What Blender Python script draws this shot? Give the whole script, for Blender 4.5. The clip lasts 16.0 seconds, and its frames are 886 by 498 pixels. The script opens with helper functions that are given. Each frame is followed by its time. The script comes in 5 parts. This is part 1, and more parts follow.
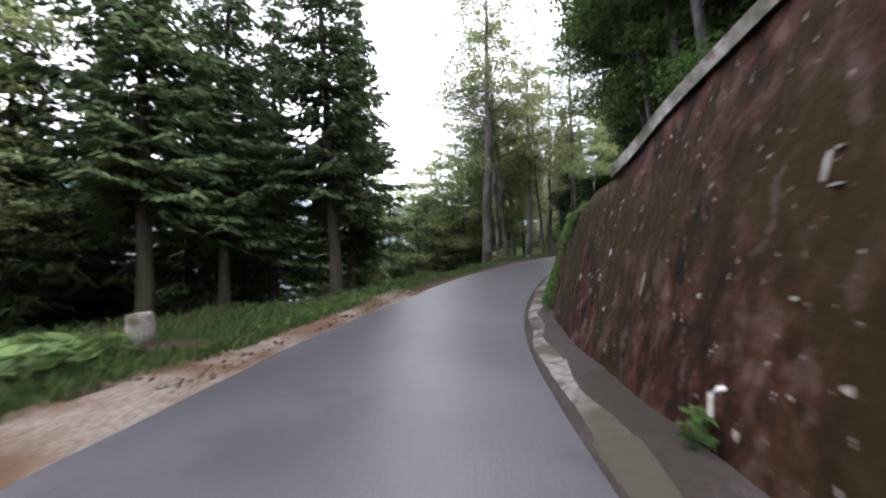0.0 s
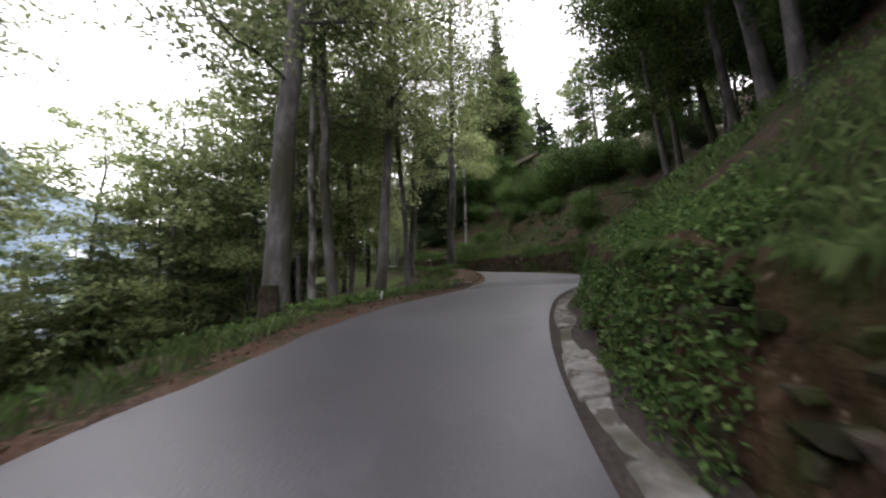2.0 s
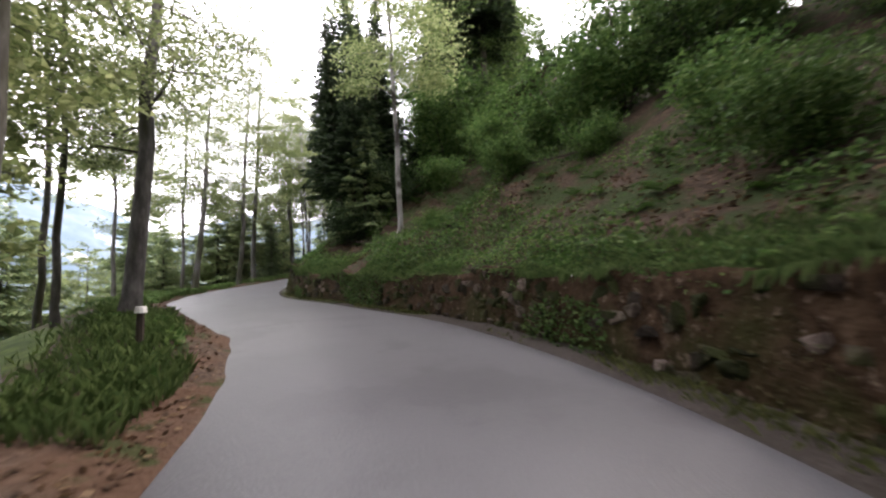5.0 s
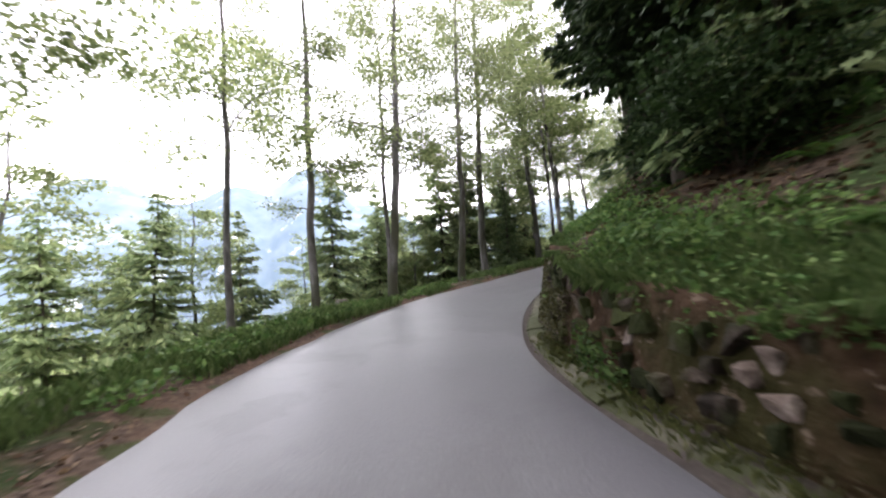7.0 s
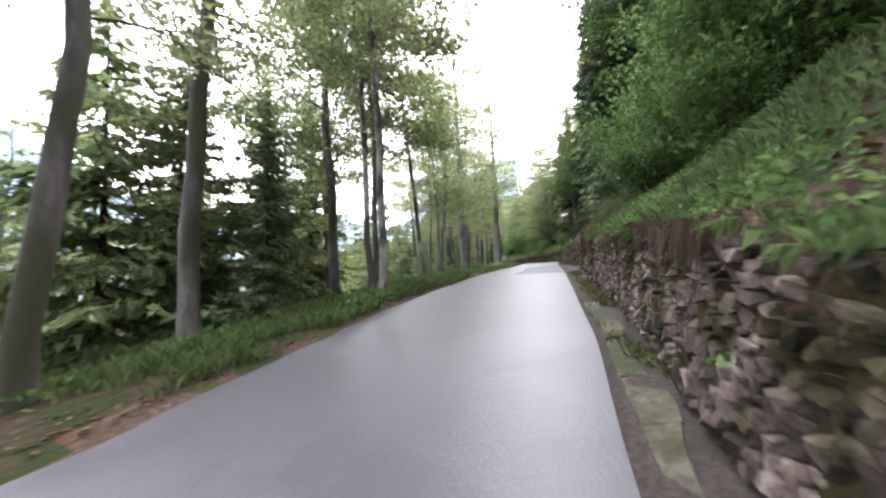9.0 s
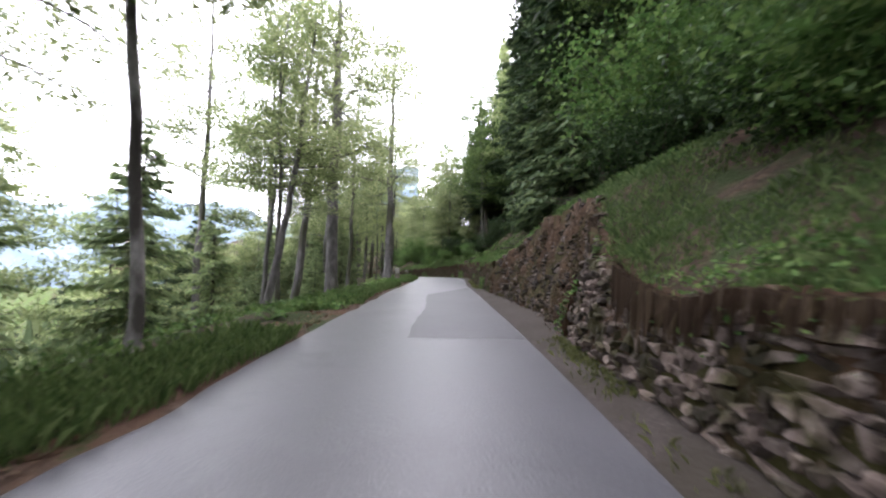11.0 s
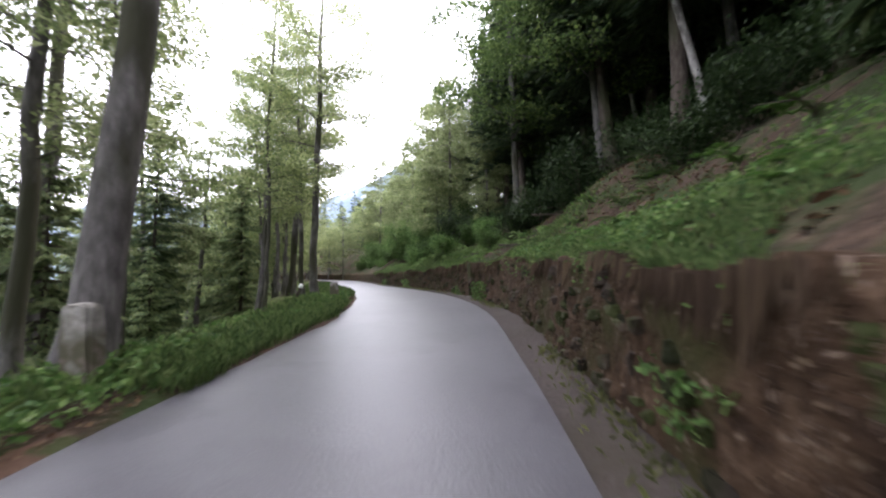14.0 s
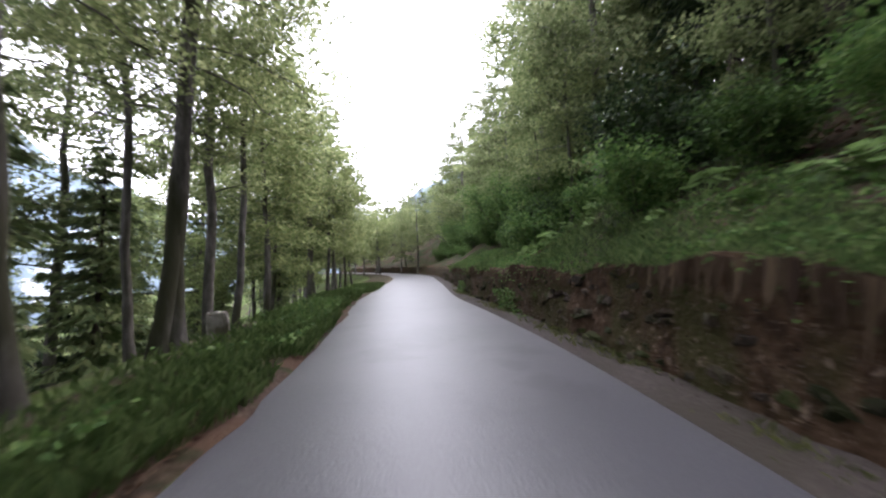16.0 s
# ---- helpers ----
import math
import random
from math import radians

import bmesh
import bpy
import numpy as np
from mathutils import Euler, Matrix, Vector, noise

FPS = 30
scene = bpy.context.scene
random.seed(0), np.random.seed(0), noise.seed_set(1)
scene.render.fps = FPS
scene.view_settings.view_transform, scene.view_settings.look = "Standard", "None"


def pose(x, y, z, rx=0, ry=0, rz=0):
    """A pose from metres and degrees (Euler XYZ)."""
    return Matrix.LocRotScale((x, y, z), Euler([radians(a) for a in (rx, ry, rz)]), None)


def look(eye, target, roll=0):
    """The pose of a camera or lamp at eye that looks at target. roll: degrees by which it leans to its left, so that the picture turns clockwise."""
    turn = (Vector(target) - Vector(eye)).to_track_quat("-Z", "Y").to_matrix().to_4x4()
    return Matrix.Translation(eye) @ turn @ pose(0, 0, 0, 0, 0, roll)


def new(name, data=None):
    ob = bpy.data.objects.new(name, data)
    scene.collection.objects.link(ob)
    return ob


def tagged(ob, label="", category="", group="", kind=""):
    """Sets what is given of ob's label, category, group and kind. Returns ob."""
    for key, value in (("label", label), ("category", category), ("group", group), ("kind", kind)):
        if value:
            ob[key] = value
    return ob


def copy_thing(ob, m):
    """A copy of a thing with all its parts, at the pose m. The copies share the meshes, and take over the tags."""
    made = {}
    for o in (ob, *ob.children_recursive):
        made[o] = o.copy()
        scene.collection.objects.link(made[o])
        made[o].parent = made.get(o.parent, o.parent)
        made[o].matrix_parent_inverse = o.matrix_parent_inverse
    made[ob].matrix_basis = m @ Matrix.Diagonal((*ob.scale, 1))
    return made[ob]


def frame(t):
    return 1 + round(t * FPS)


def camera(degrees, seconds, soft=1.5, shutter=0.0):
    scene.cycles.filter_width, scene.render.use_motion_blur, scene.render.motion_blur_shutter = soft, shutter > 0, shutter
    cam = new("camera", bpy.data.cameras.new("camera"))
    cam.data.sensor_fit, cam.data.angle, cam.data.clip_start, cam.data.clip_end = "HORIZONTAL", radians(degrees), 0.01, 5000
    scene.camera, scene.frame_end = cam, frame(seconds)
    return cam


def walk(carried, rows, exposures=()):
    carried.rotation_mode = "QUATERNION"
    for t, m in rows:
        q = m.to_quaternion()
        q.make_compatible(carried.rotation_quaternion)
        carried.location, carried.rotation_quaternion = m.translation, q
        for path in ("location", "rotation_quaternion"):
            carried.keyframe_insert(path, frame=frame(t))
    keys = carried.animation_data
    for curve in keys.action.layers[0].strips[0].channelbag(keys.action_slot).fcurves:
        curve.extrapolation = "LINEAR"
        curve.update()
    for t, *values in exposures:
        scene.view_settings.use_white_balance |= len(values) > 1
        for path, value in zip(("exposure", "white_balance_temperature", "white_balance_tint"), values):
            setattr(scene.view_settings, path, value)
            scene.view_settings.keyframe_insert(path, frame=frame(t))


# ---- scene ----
cam = camera(95.7, 16.0, soft=2.2, shutter=0.22)
PATH = [
    (0, (0.000, 0.000, 1.300), (0.005, 1.992, 1.475), -2.0),
    (0.5, (0.188, 3.622, 1.506), (0.366, 5.604, 1.704), -2.4),
    (1, (0.703, 7.148, 1.812), (1.087, 9.098, 2.041), -2.3),
    (1.5, (1.503, 10.412, 2.162), (2.058, 12.318, 2.409), -2.0),
    (2, (2.598, 13.420, 2.546), (3.362, 15.251, 2.803), -2.0),
    (2.5, (3.859, 15.995, 2.984), (4.836, 17.720, 3.251), -3.0),
    (3, (5.305, 18.308, 3.411), (6.497, 19.893, 3.670), -4.0),
    (3.5, (7.025, 20.396, 3.770), (8.343, 21.880, 4.011), -4.3),
    (4, (8.987, 22.546, 4.100), (10.275, 24.058, 4.327), -3.4),
    (4.5, (10.680, 24.822, 4.405), (11.768, 26.487, 4.622), -3.4),
    (5, (11.989, 27.256, 4.699), (12.728, 29.102, 4.915), -4.1),
    (5.5, (12.766, 30.012, 4.985), (13.091, 31.975, 5.195), -5.0),
    (6, (12.919, 32.863, 5.275), (12.806, 34.850, 5.480), -5.0),
    (6.5, (12.548, 35.752, 5.554), (12.179, 37.707, 5.755), -4.9),
    (7, (11.952, 38.688, 5.820), (11.550, 40.638, 6.018), -4.9),
    (7.5, (11.423, 41.693, 6.086), (11.168, 43.667, 6.285), -5.5),
    (8, (11.249, 44.495, 6.369), (11.282, 46.484, 6.571), -5.5),
    (8.5, (11.448, 46.912, 6.644), (11.774, 48.875, 6.847), -4.8),
    (9, (11.989, 49.057, 6.895), (12.614, 50.946, 7.095), -3.0),
    (9.5, (12.677, 50.830, 7.146), (13.505, 52.640, 7.346), -1.4),
    (10, (13.617, 52.672, 7.432), (14.566, 54.421, 7.637), -0.9),
    (10.5, (14.824, 54.747, 7.714), (15.851, 56.451, 7.923), -0.4),
    (11, (16.307, 57.085, 8.002), (17.393, 58.751, 8.211), 0.0),
    (11.5, (18.079, 59.692, 8.287), (19.210, 61.329, 8.495), 0.2),
    (12, (20.102, 62.592, 8.563), (21.235, 64.228, 8.766), 0.1),
    (12.5, (22.302, 65.732, 8.831), (23.429, 67.372, 9.029), -0.3),
    (13, (24.578, 68.973, 9.103), (25.699, 70.617, 9.303), -1.0),
    (13.5, (26.906, 72.266, 9.350), (28.006, 73.925, 9.546), -1.2),
    (14, (29.145, 75.587, 9.571), (30.208, 77.270, 9.767), -1.5),
    (14.5, (31.224, 78.965, 9.855), (32.208, 80.695, 10.057), -1.4),
    (15, (33.141, 82.483, 10.134), (34.029, 84.264, 10.328), -0.5),
    (15.5, (34.796, 86.099, 10.370), (35.540, 87.947, 10.543), -0.6),
    (16, (36.214, 89.941, 10.553), (36.871, 91.824, 10.701), -2.6),
]
EXPOSURE = [(0.0, 1.6, 6400, 17), (1.0, 1.3, 6550, 17), (2.5, 1.4, 6800, 17), (4.5, 1.85, 6900, 18), (7.5, 2.15, 6650, 17), (9.0, 2.65, 6500, 17), (12.0, 2.1, 6450, 18), (14.0, 2.15, 6450, 19), (15.0, 2.55, 6400, 19), (15.5, 2.35, 6400, 19), (16.0, 1.95, 6400, 19)]
walk(cam, [(t, look(eye, target, roll)) for t, eye, target, roll in PATH], EXPOSURE)

# ---- sky and sun: a bright overcast day ----
world = bpy.data.worlds.new("overcast_sky")
scene.world = world
world.use_nodes = True
wn, wl = world.node_tree.nodes, world.node_tree.links
sky = wn.new("ShaderNodeTexSky")
sky.sky_type, sky.sun_disc = "NISHITA", False
sky.sun_elevation, sky.sun_rotation = radians(49), radians(76)
sky.air_density, sky.dust_density, sky.ozone_density = 1.0, 4.0, 1.0
cloud = wn.new("ShaderNodeMixRGB")
cloud.inputs[0].default_value = 0.8
cloud.inputs[2].default_value = (11.0, 11.3, 12.0, 1)
wl.new(sky.outputs[0], cloud.inputs[1])
wl.new(cloud.outputs[0], wn["Background"].inputs[0])
wn["Background"].inputs[1].default_value = 0.15
sun = new("sun", bpy.data.lights.new("sun", "SUN"))
sun.data.energy, sun.data.angle, sun.data.color = 1.4, radians(20), (1.0, 0.96, 0.9)
sun.matrix_world = look((0, 0, 60), (-50.5, -12.6, 0))


# ---- materials ----
def ramp(nodes, colours):
    r = nodes.new("ShaderNodeValToRGB").color_ramp
    while len(r.elements) < len(colours):
        r.elements.new(0.5)
    for e, (p, c) in zip(r.elements, colours):
        e.position, e.color = p, (*c, 1)
    return nodes[-1]


def surface(name, colours, scale, rough=0.9, bump=0.3, stain=None, stain_scale=0.4, stain_amount=0.5, specular=0.3, bump_scale=None, stretch=(1, 1, 1), per_piece=0.0, flecks=None, fleck_scale=14, fleck_cut=0.68, second=None, second_scale=1.3, second_cut=0.56):
    """A procedural surface: grain in three colours, stains of a second colour at a larger scale, and relief."""
    m = bpy.data.materials.new(name)
    m.use_nodes = True
    n, l = m.node_tree.nodes, m.node_tree.links
    b = n["Principled BSDF"]
    b.inputs["Roughness"].default_value = rough
    b.inputs["Specular IOR Level"].default_value = specular
    co = n.new("ShaderNodeNewGeometry")
    mp = n.new("ShaderNodeMapping")
    mp.inputs["Scale"].default_value = stretch
    l.new(co.outputs["Position"], mp.inputs[0])
    fine = n.new("ShaderNodeTexNoise")
    fine.inputs["Scale"].default_value, fine.inputs["Detail"].default_value, fine.inputs["Roughness"].default_value = scale, 6, 0.65
    l.new(mp.outputs[0], fine.inputs["Vector"])
    cr = ramp(n, colours)
    l.new(fine.outputs[0], cr.inputs[0])
    out = cr.outputs[0]
    if stain:
        big = n.new("ShaderNodeTexNoise")
        big.inputs["Scale"].default_value, big.inputs["Detail"].default_value = stain_scale, 5
        l.new(mp.outputs[0], big.inputs["Vector"])
        cut = ramp(n, [(0.5 - 0.12 / max(stain_amount, 0.1) * 0.5, (0, 0, 0)), (0.62, (1, 1, 1))])
        cut.color_ramp.elements[0].position = 0.62 - 0.35 * stain_amount
        cut.color_ramp.elements[1].position = 0.74 - 0.35 * stain_amount
        l.new(big.outputs[0], cut.inputs[0])
        mx = n.new("ShaderNodeMixRGB")
        l.new(cut.outputs[0], mx.inputs[0])
        l.new(out, mx.inputs[1])
        mx.inputs[2].default_value = (*stain, 1)
        out = mx.outputs[0]
    for colour, sc, cut_at in ((second, second_scale, second_cut), (flecks, fleck_scale, fleck_cut)):
        if colour:
            spot = n.new("ShaderNodeTexNoise")
            spot.inputs["Scale"].default_value, spot.inputs["Detail"].default_value, spot.inputs["Roughness"].default_value = sc, 4, 0.6
            shift = n.new("ShaderNodeVectorMath")
            shift.inputs[1].default_value = (sc, 7.3, 2.1)
            l.new(mp.outputs[0], shift.inputs[0])
            l.new(shift.outputs[0], spot.inputs["Vector"])
            cut = ramp(n, [(cut_at, (0, 0, 0)), (cut_at + 0.05, (1, 1, 1))])
            l.new(spot.outputs[0], cut.inputs[0])
            mx = n.new("ShaderNodeMixRGB")
            l.new(cut.outputs[0], mx.inputs[0])
            l.new(out, mx.inputs[1])
            mx.inputs[2].default_value = (*colour, 1)
            out = mx.outputs[0]
    if per_piece:
        oi = n.new("ShaderNodeObjectInfo")
        geo = n.new("ShaderNodeMath")
        geo.operation = "ADD"
        l.new(oi.outputs["Random"], geo.inputs[0])
        l.new(co.outputs["Random Per Island"], geo.inputs[1])
        fr = n.new("ShaderNodeMath")
        fr.operation = "FRACT"
        l.new(geo.outputs[0], fr.inputs[0])
        mr = n.new("ShaderNodeMapRange")
        mr.inputs[3].default_value, mr.inputs[4].default_value = 1 - per_piece, 1 + per_piece
        l.new(fr.outputs[0], mr.inputs[0])
        hv = n.new("ShaderNodeHueSaturation")
        l.new(mr.outputs[0], hv.inputs["Value"])
        l.new(out, hv.inputs["Color"])
        out = hv.outputs[0]
    l.new(out, b.inputs["Base Color"])
    if bump:
        bt = n.new("ShaderNodeTexNoise")
        bt.inputs["Scale"].default_value, bt.inputs["Detail"].default_value = bump_scale or scale, 5
        l.new(mp.outputs[0], bt.inputs["Vector"])
        bp = n.new("ShaderNodeBump")
        bp.inputs["Strength"].default_value, bp.inputs["Distance"].default_value = bump, 0.05
        l.new(bt.outputs[0], bp.inputs["Height"])
        l.new(bp.outputs[0], b.inputs["Normal"])
    return m


def foliage(name, dark, mid, light, glow=0.45, rough=0.6):
    """Leaves whose colour differs from leaf to leaf, and which let light through."""
    m = bpy.data.materials.new(name)
    m.use_nodes = True
    n, l = m.node_tree.nodes, m.node_tree.links
    b, out = n["Principled BSDF"], n["Material Output"]
    b.inputs["Roughness"].default_value = rough
    b.inputs["Specular IOR Level"].default_value = 0.14
    geo, oi = n.new("ShaderNodeNewGeometry"), n.new("ShaderNodeObjectInfo")
    cr = ramp(n, [(0.0, dark), (0.55, mid), (1.0, light)])
    l.new(geo.outputs["Random Per Island"], cr.inputs[0])
    mr = n.new("ShaderNodeMapRange")
    mr.inputs[3].default_value, mr.inputs[4].default_value = 0.75, 1.25
    l.new(oi.outputs["Random"], mr.inputs[0])
    hv = n.new("ShaderNodeHueSaturation")
    l.new(mr.outputs[0], hv.inputs["Value"])
    l.new(cr.outputs[0], hv.inputs["Color"])
    l.new(hv.outputs[0], b.inputs["Base Color"])
    tr = n.new("ShaderNodeBsdfTranslucent")
    l.new(hv.outputs[0], tr.inputs[0])
    mx = n.new("ShaderNodeMixShader")
    mx.inputs[0].default_value = glow
    l.new(b.outputs[0], mx.inputs[1])
    l.new(tr.outputs[0], mx.inputs[2])
    l.new(mx.outputs[0], out.inputs[0])
    return m


ASPHALT = surface("asphalt", [(0.3, (0.042, 0.04, 0.046)), (0.5, (0.053, 0.051, 0.058)), (0.7, (0.068, 0.065, 0.073))], 38, 0.43, 0.12, (0.068, 0.065, 0.073), 0.35, 0.45, 0.6, flecks=(0.085, 0.082, 0.09), fleck_scale=60, fleck_cut=0.6, second=(0.046, 0.043, 0.05), second_scale=0.7, second_cut=0.54)
ASPHALT_DARK = surface("dark_asphalt", [(0.3, (0.03, 0.029, 0.033)), (0.55, (0.039, 0.037, 0.042)), (0.75, (0.052, 0.05, 0.056))], 38, 0.56, 0.12, (0.046, 0.044, 0.049), 0.6, 0.4, 0.5)
CONCRETE = surface("weathered_concrete", [(0.3, (0.16, 0.15, 0.135)), (0.5, (0.26, 0.245, 0.225)), (0.7, (0.38, 0.36, 0.335))], 9, 0.9, 0.4, (0.075, 0.07, 0.045), 1.6, 0.5, second=(0.12, 0.1, 0.08), second_scale=4, second_cut=0.58)
WALL_CONCRETE = surface("mossy_brown_concrete", [(0.36, (0.005, 0.002, 0.0015)), (0.47, (0.019, 0.0066, 0.0036)), (0.56, (0.042, 0.0165, 0.0095)), (0.66, (0.085, 0.052, 0.042))], 4.2, 0.95, 0.8, (0.019, 0.0135, 0.003), 0.5, 0.42, 0.15, 9, (1, 1, 0.6), flecks=(0.26, 0.22, 0.2), fleck_scale=13, fleck_cut=0.655, second=(0.05, 0.032, 0.025), second_scale=5, second_cut=0.6)
KERB_CONCRETE = surface("dirty_kerb_concrete", [(0.3, (0.09, 0.084, 0.074)), (0.5, (0.15, 0.14, 0.128)), (0.7, (0.23, 0.215, 0.2))], 9, 0.9, 0.4, (0.05, 0.046, 0.03), 1.3, 0.5, second=(0.06, 0.05, 0.04), second_scale=3.2, second_cut=0.54)
STONE = surface("grey_brown_stone", [(0.3, (0.04, 0.028, 0.023)), (0.5, (0.095, 0.072, 0.062)), (0.72, (0.22, 0.18, 0.16))], 6, 0.95, 0.7, (0.034, 0.03, 0.015), 2.2, 0.42, 0.15, 16, per_piece=0.65)
STONE_DARK = surface("brown_mossy_stone", [(0.3, (0.012, 0.009, 0.007)), (0.5, (0.03, 0.022, 0.017)), (0.75, (0.085, 0.068, 0.056))], 6, 0.95, 0.7, (0.022, 0.026, 0.009), 1.6, 0.6, 0.12, 14, per_piece=0.6)
WALL_EARTH = surface("earth_and_moss_between_stones", [(0.3, (0.014, 0.008, 0.005)), (0.5, (0.038, 0.022, 0.013)), (0.7, (0.078, 0.05, 0.032))], 6, 1.0, 0.9, (0.03, 0.027, 0.01), 0.9, 0.4, 0.12, 11, flecks=(0.12, 0.088, 0.066), fleck_scale=9, fleck_cut=0.61)
SOIL = surface("leaf_litter", [(0.3, (0.016, 0.011, 0.008)), (0.5, (0.04, 0.026, 0.018)), (0.7, (0.095, 0.062, 0.043))], 9, 1.0, 0.9, (0.02, 0.03, 0.009), 1.1, 0.5, 0.15, 14)
EARTH = surface("bare_brown_earth", [(0.3, (0.03, 0.02, 0.015)), (0.5, (0.065, 0.044, 0.033)), (0.7, (0.14, 0.1, 0.078))], 14, 1.0, 0.8, (0.075, 0.044, 0.03), 1.2, 0.45, 0.15, 20, second=(0.035, 0.04, 0.016), second_scale=1.7, second_cut=0.56)
UNDERGROWTH = surface("green_undergrowth", [(0.3, (0.025, 0.04, 0.012)), (0.5, (0.055, 0.085, 0.022)), (0.7, (0.11, 0.15, 0.045))], 3, 1.0, 0.9, (0.05, 0.045, 0.025), 0.5, 0.35, 0.15, 8)
GUTTER = surface("mossy_gutter_concrete", [(0.3, (0.04, 0.036, 0.024)), (0.5, (0.075, 0.068, 0.048)), (0.7, (0.12, 0.11, 0.085))], 12, 0.95, 0.5, (0.032, 0.036, 0.014), 1.2, 0.55)
ROCK = surface("broken_rock", [(0.3, (0.014, 0.01, 0.008)), (0.5, (0.042, 0.032, 0.027)), (0.72, (0.13, 0.105, 0.09))], 7, 0.95, 0.9, (0.02, 0.015, 0.008), 1.5, 0.5, 0.15, 14, per_piece=0.6)
DIRT = surface("dark_gutter_dirt", [(0.3, (0.02, 0.015, 0.013)), (0.5, (0.036, 0.028, 0.024)), (0.7, (0.065, 0.052, 0.046))], 22, 1.0, 0.4, (0.028, 0.022, 0.016), 1.0, 0.4)
GRIT = surface("grit_and_dirt", [(0.3, (0.1, 0.08, 0.06)), (0.5, (0.17, 0.14, 0.11)), (0.7, (0.3, 0.26, 0.22))], 25, 1.0, 0.5, (0.1, 0.06, 0.035), 0.8, 0.5)
BARK = surface("beech_bark", [(0.3, (0.045, 0.041, 0.04)), (0.5, (0.088, 0.082, 0.08)), (0.72, (0.17, 0.162, 0.155))], 6, 0.9, 0.4, (0.04, 0.04, 0.026), 1.2, 0.4, 0.2, 10, (1, 1, 0.35))
BARK_DARK = surface("spruce_bark", [(0.3, (0.03, 0.024, 0.02)), (0.5, (0.06, 0.048, 0.04)), (0.72, (0.1, 0.085, 0.075))], 12, 0.95, 0.6, (0.05, 0.05, 0.03), 1.2, 0.3, 0.2, 16, (1, 1, 0.3))
BARK_PALE = surface("pale_bark", [(0.3, (0.1, 0.095, 0.09)), (0.5, (0.2, 0.19, 0.18)), (0.72, (0.32, 0.31, 0.295))], 7, 0.9, 0.3, (0.05, 0.045, 0.04), 2.5, 0.4, 0.2, 10, (1, 1, 0.5))
# Beech green, lightened and greyed to stand for haze in the air.
LEAF = foliage("haze_paled_beech_leaves", (0.09, 0.118, 0.052), (0.165, 0.2, 0.09), (0.28, 0.31, 0.16), 0.62)
LEAF_LIGHT = foliage("light_leaves", (0.11, 0.148, 0.06), (0.2, 0.245, 0.105), (0.32, 0.355, 0.175), 0.62)
# Spruce green darkened in colour for the deep shade of the wood.
NEEDLE_SHADED = foliage("shade_dark_spruce_needles", (0.017, 0.03, 0.015), (0.033, 0.055, 0.025), (0.064, 0.09, 0.038), 0.28)
# Darker copy of the beech leaf: uphill shade is put into its colour.
LEAF_SHADED = foliage("shade_dark_beech_leaves", (0.035, 0.062, 0.02), (0.07, 0.11, 0.035), (0.14, 0.19, 0.06), 0.5)
NEEDLE_MID = foliage("green_spruce_needles", (0.04, 0.066, 0.032), (0.078, 0.115, 0.052), (0.135, 0.175, 0.075), 0.35)
# Fresh green of young spruces, paled further to stand for valley haze.
NEEDLE_LIGHT = foliage("young_and_hazy_spruce_needles", (0.1, 0.145, 0.07), (0.18, 0.235, 0.11), (0.28, 0.33, 0.16), 0.45)
# Undergrowth leaves whose dark colour stands for the shade under the spruces.
DARK_LEAF = foliage("shade_darkened_leaves", (0.014, 0.028, 0.01), (0.028, 0.05, 0.018), (0.055, 0.085, 0.032), 0.25)
GRASS = foliage("grass_blades", (0.042, 0.074, 0.022), (0.08, 0.126, 0.042), (0.145, 0.192, 0.075), 0.45)
HERB = foliage("herb_leaves", (0.035, 0.075, 0.02), (0.07, 0.13, 0.035), (0.13, 0.19, 0.06), 0.4)
DRY = foliage("dry_leaves", (0.04, 0.021, 0.012), (0.085, 0.048, 0.026), (0.17, 0.11, 0.065), 0.2)
# Haze of the far distance is painted in as the slope's blue colour.
MOUNTAIN = surface("haze_blue_wooded_slope", [(0.3, (0.07, 0.105, 0.14)), (0.55, (0.095, 0.13, 0.17)), (0.75, (0.125, 0.16, 0.2))], 0.012, 1.0, 0, (0.13, 0.17, 0.21), 0.004, 0.3, second=(0.3, 0.33, 0.36), second_scale=0.009, second_cut=0.6)
MOSS = foliage("wall_moss", (0.022, 0.023, 0.007), (0.038, 0.036, 0.012), (0.062, 0.056, 0.022), 0.15)
OLIVE = foliage("olive_moss_and_grass", (0.045, 0.052, 0.018), (0.075, 0.083, 0.03), (0.12, 0.125, 0.05), 0.3)
DEAD = foliage("dead_hanging_grass", (0.022, 0.013, 0.009), (0.045, 0.029, 0.019), (0.09, 0.064, 0.04), 0.2)
HERB_PALE = foliage("broad_pale_leaves", (0.1, 0.16, 0.05), (0.15, 0.23, 0.08), (0.22, 0.31, 0.12), 0.4)
FERN = foliage("fern_fronds", (0.03, 0.07, 0.015), (0.05, 0.11, 0.02), (0.09, 0.16, 0.035), 0.4)
WHITE = surface("worn_white_paint", [(0.3, (0.45, 0.45, 0.43)), (0.6, (0.62, 0.62, 0.6))], 14, 0.7, 0.2, (0.3, 0.28, 0.24), 3, 0.4)
# Near-black colour that stands for the darkness inside the drain openings.
VOID = surface("drain_shade_lining", [(0.3, (0.01, 0.01, 0.01)), (0.7, (0.025, 0.022, 0.02))], 8, 1.0, 0.3)


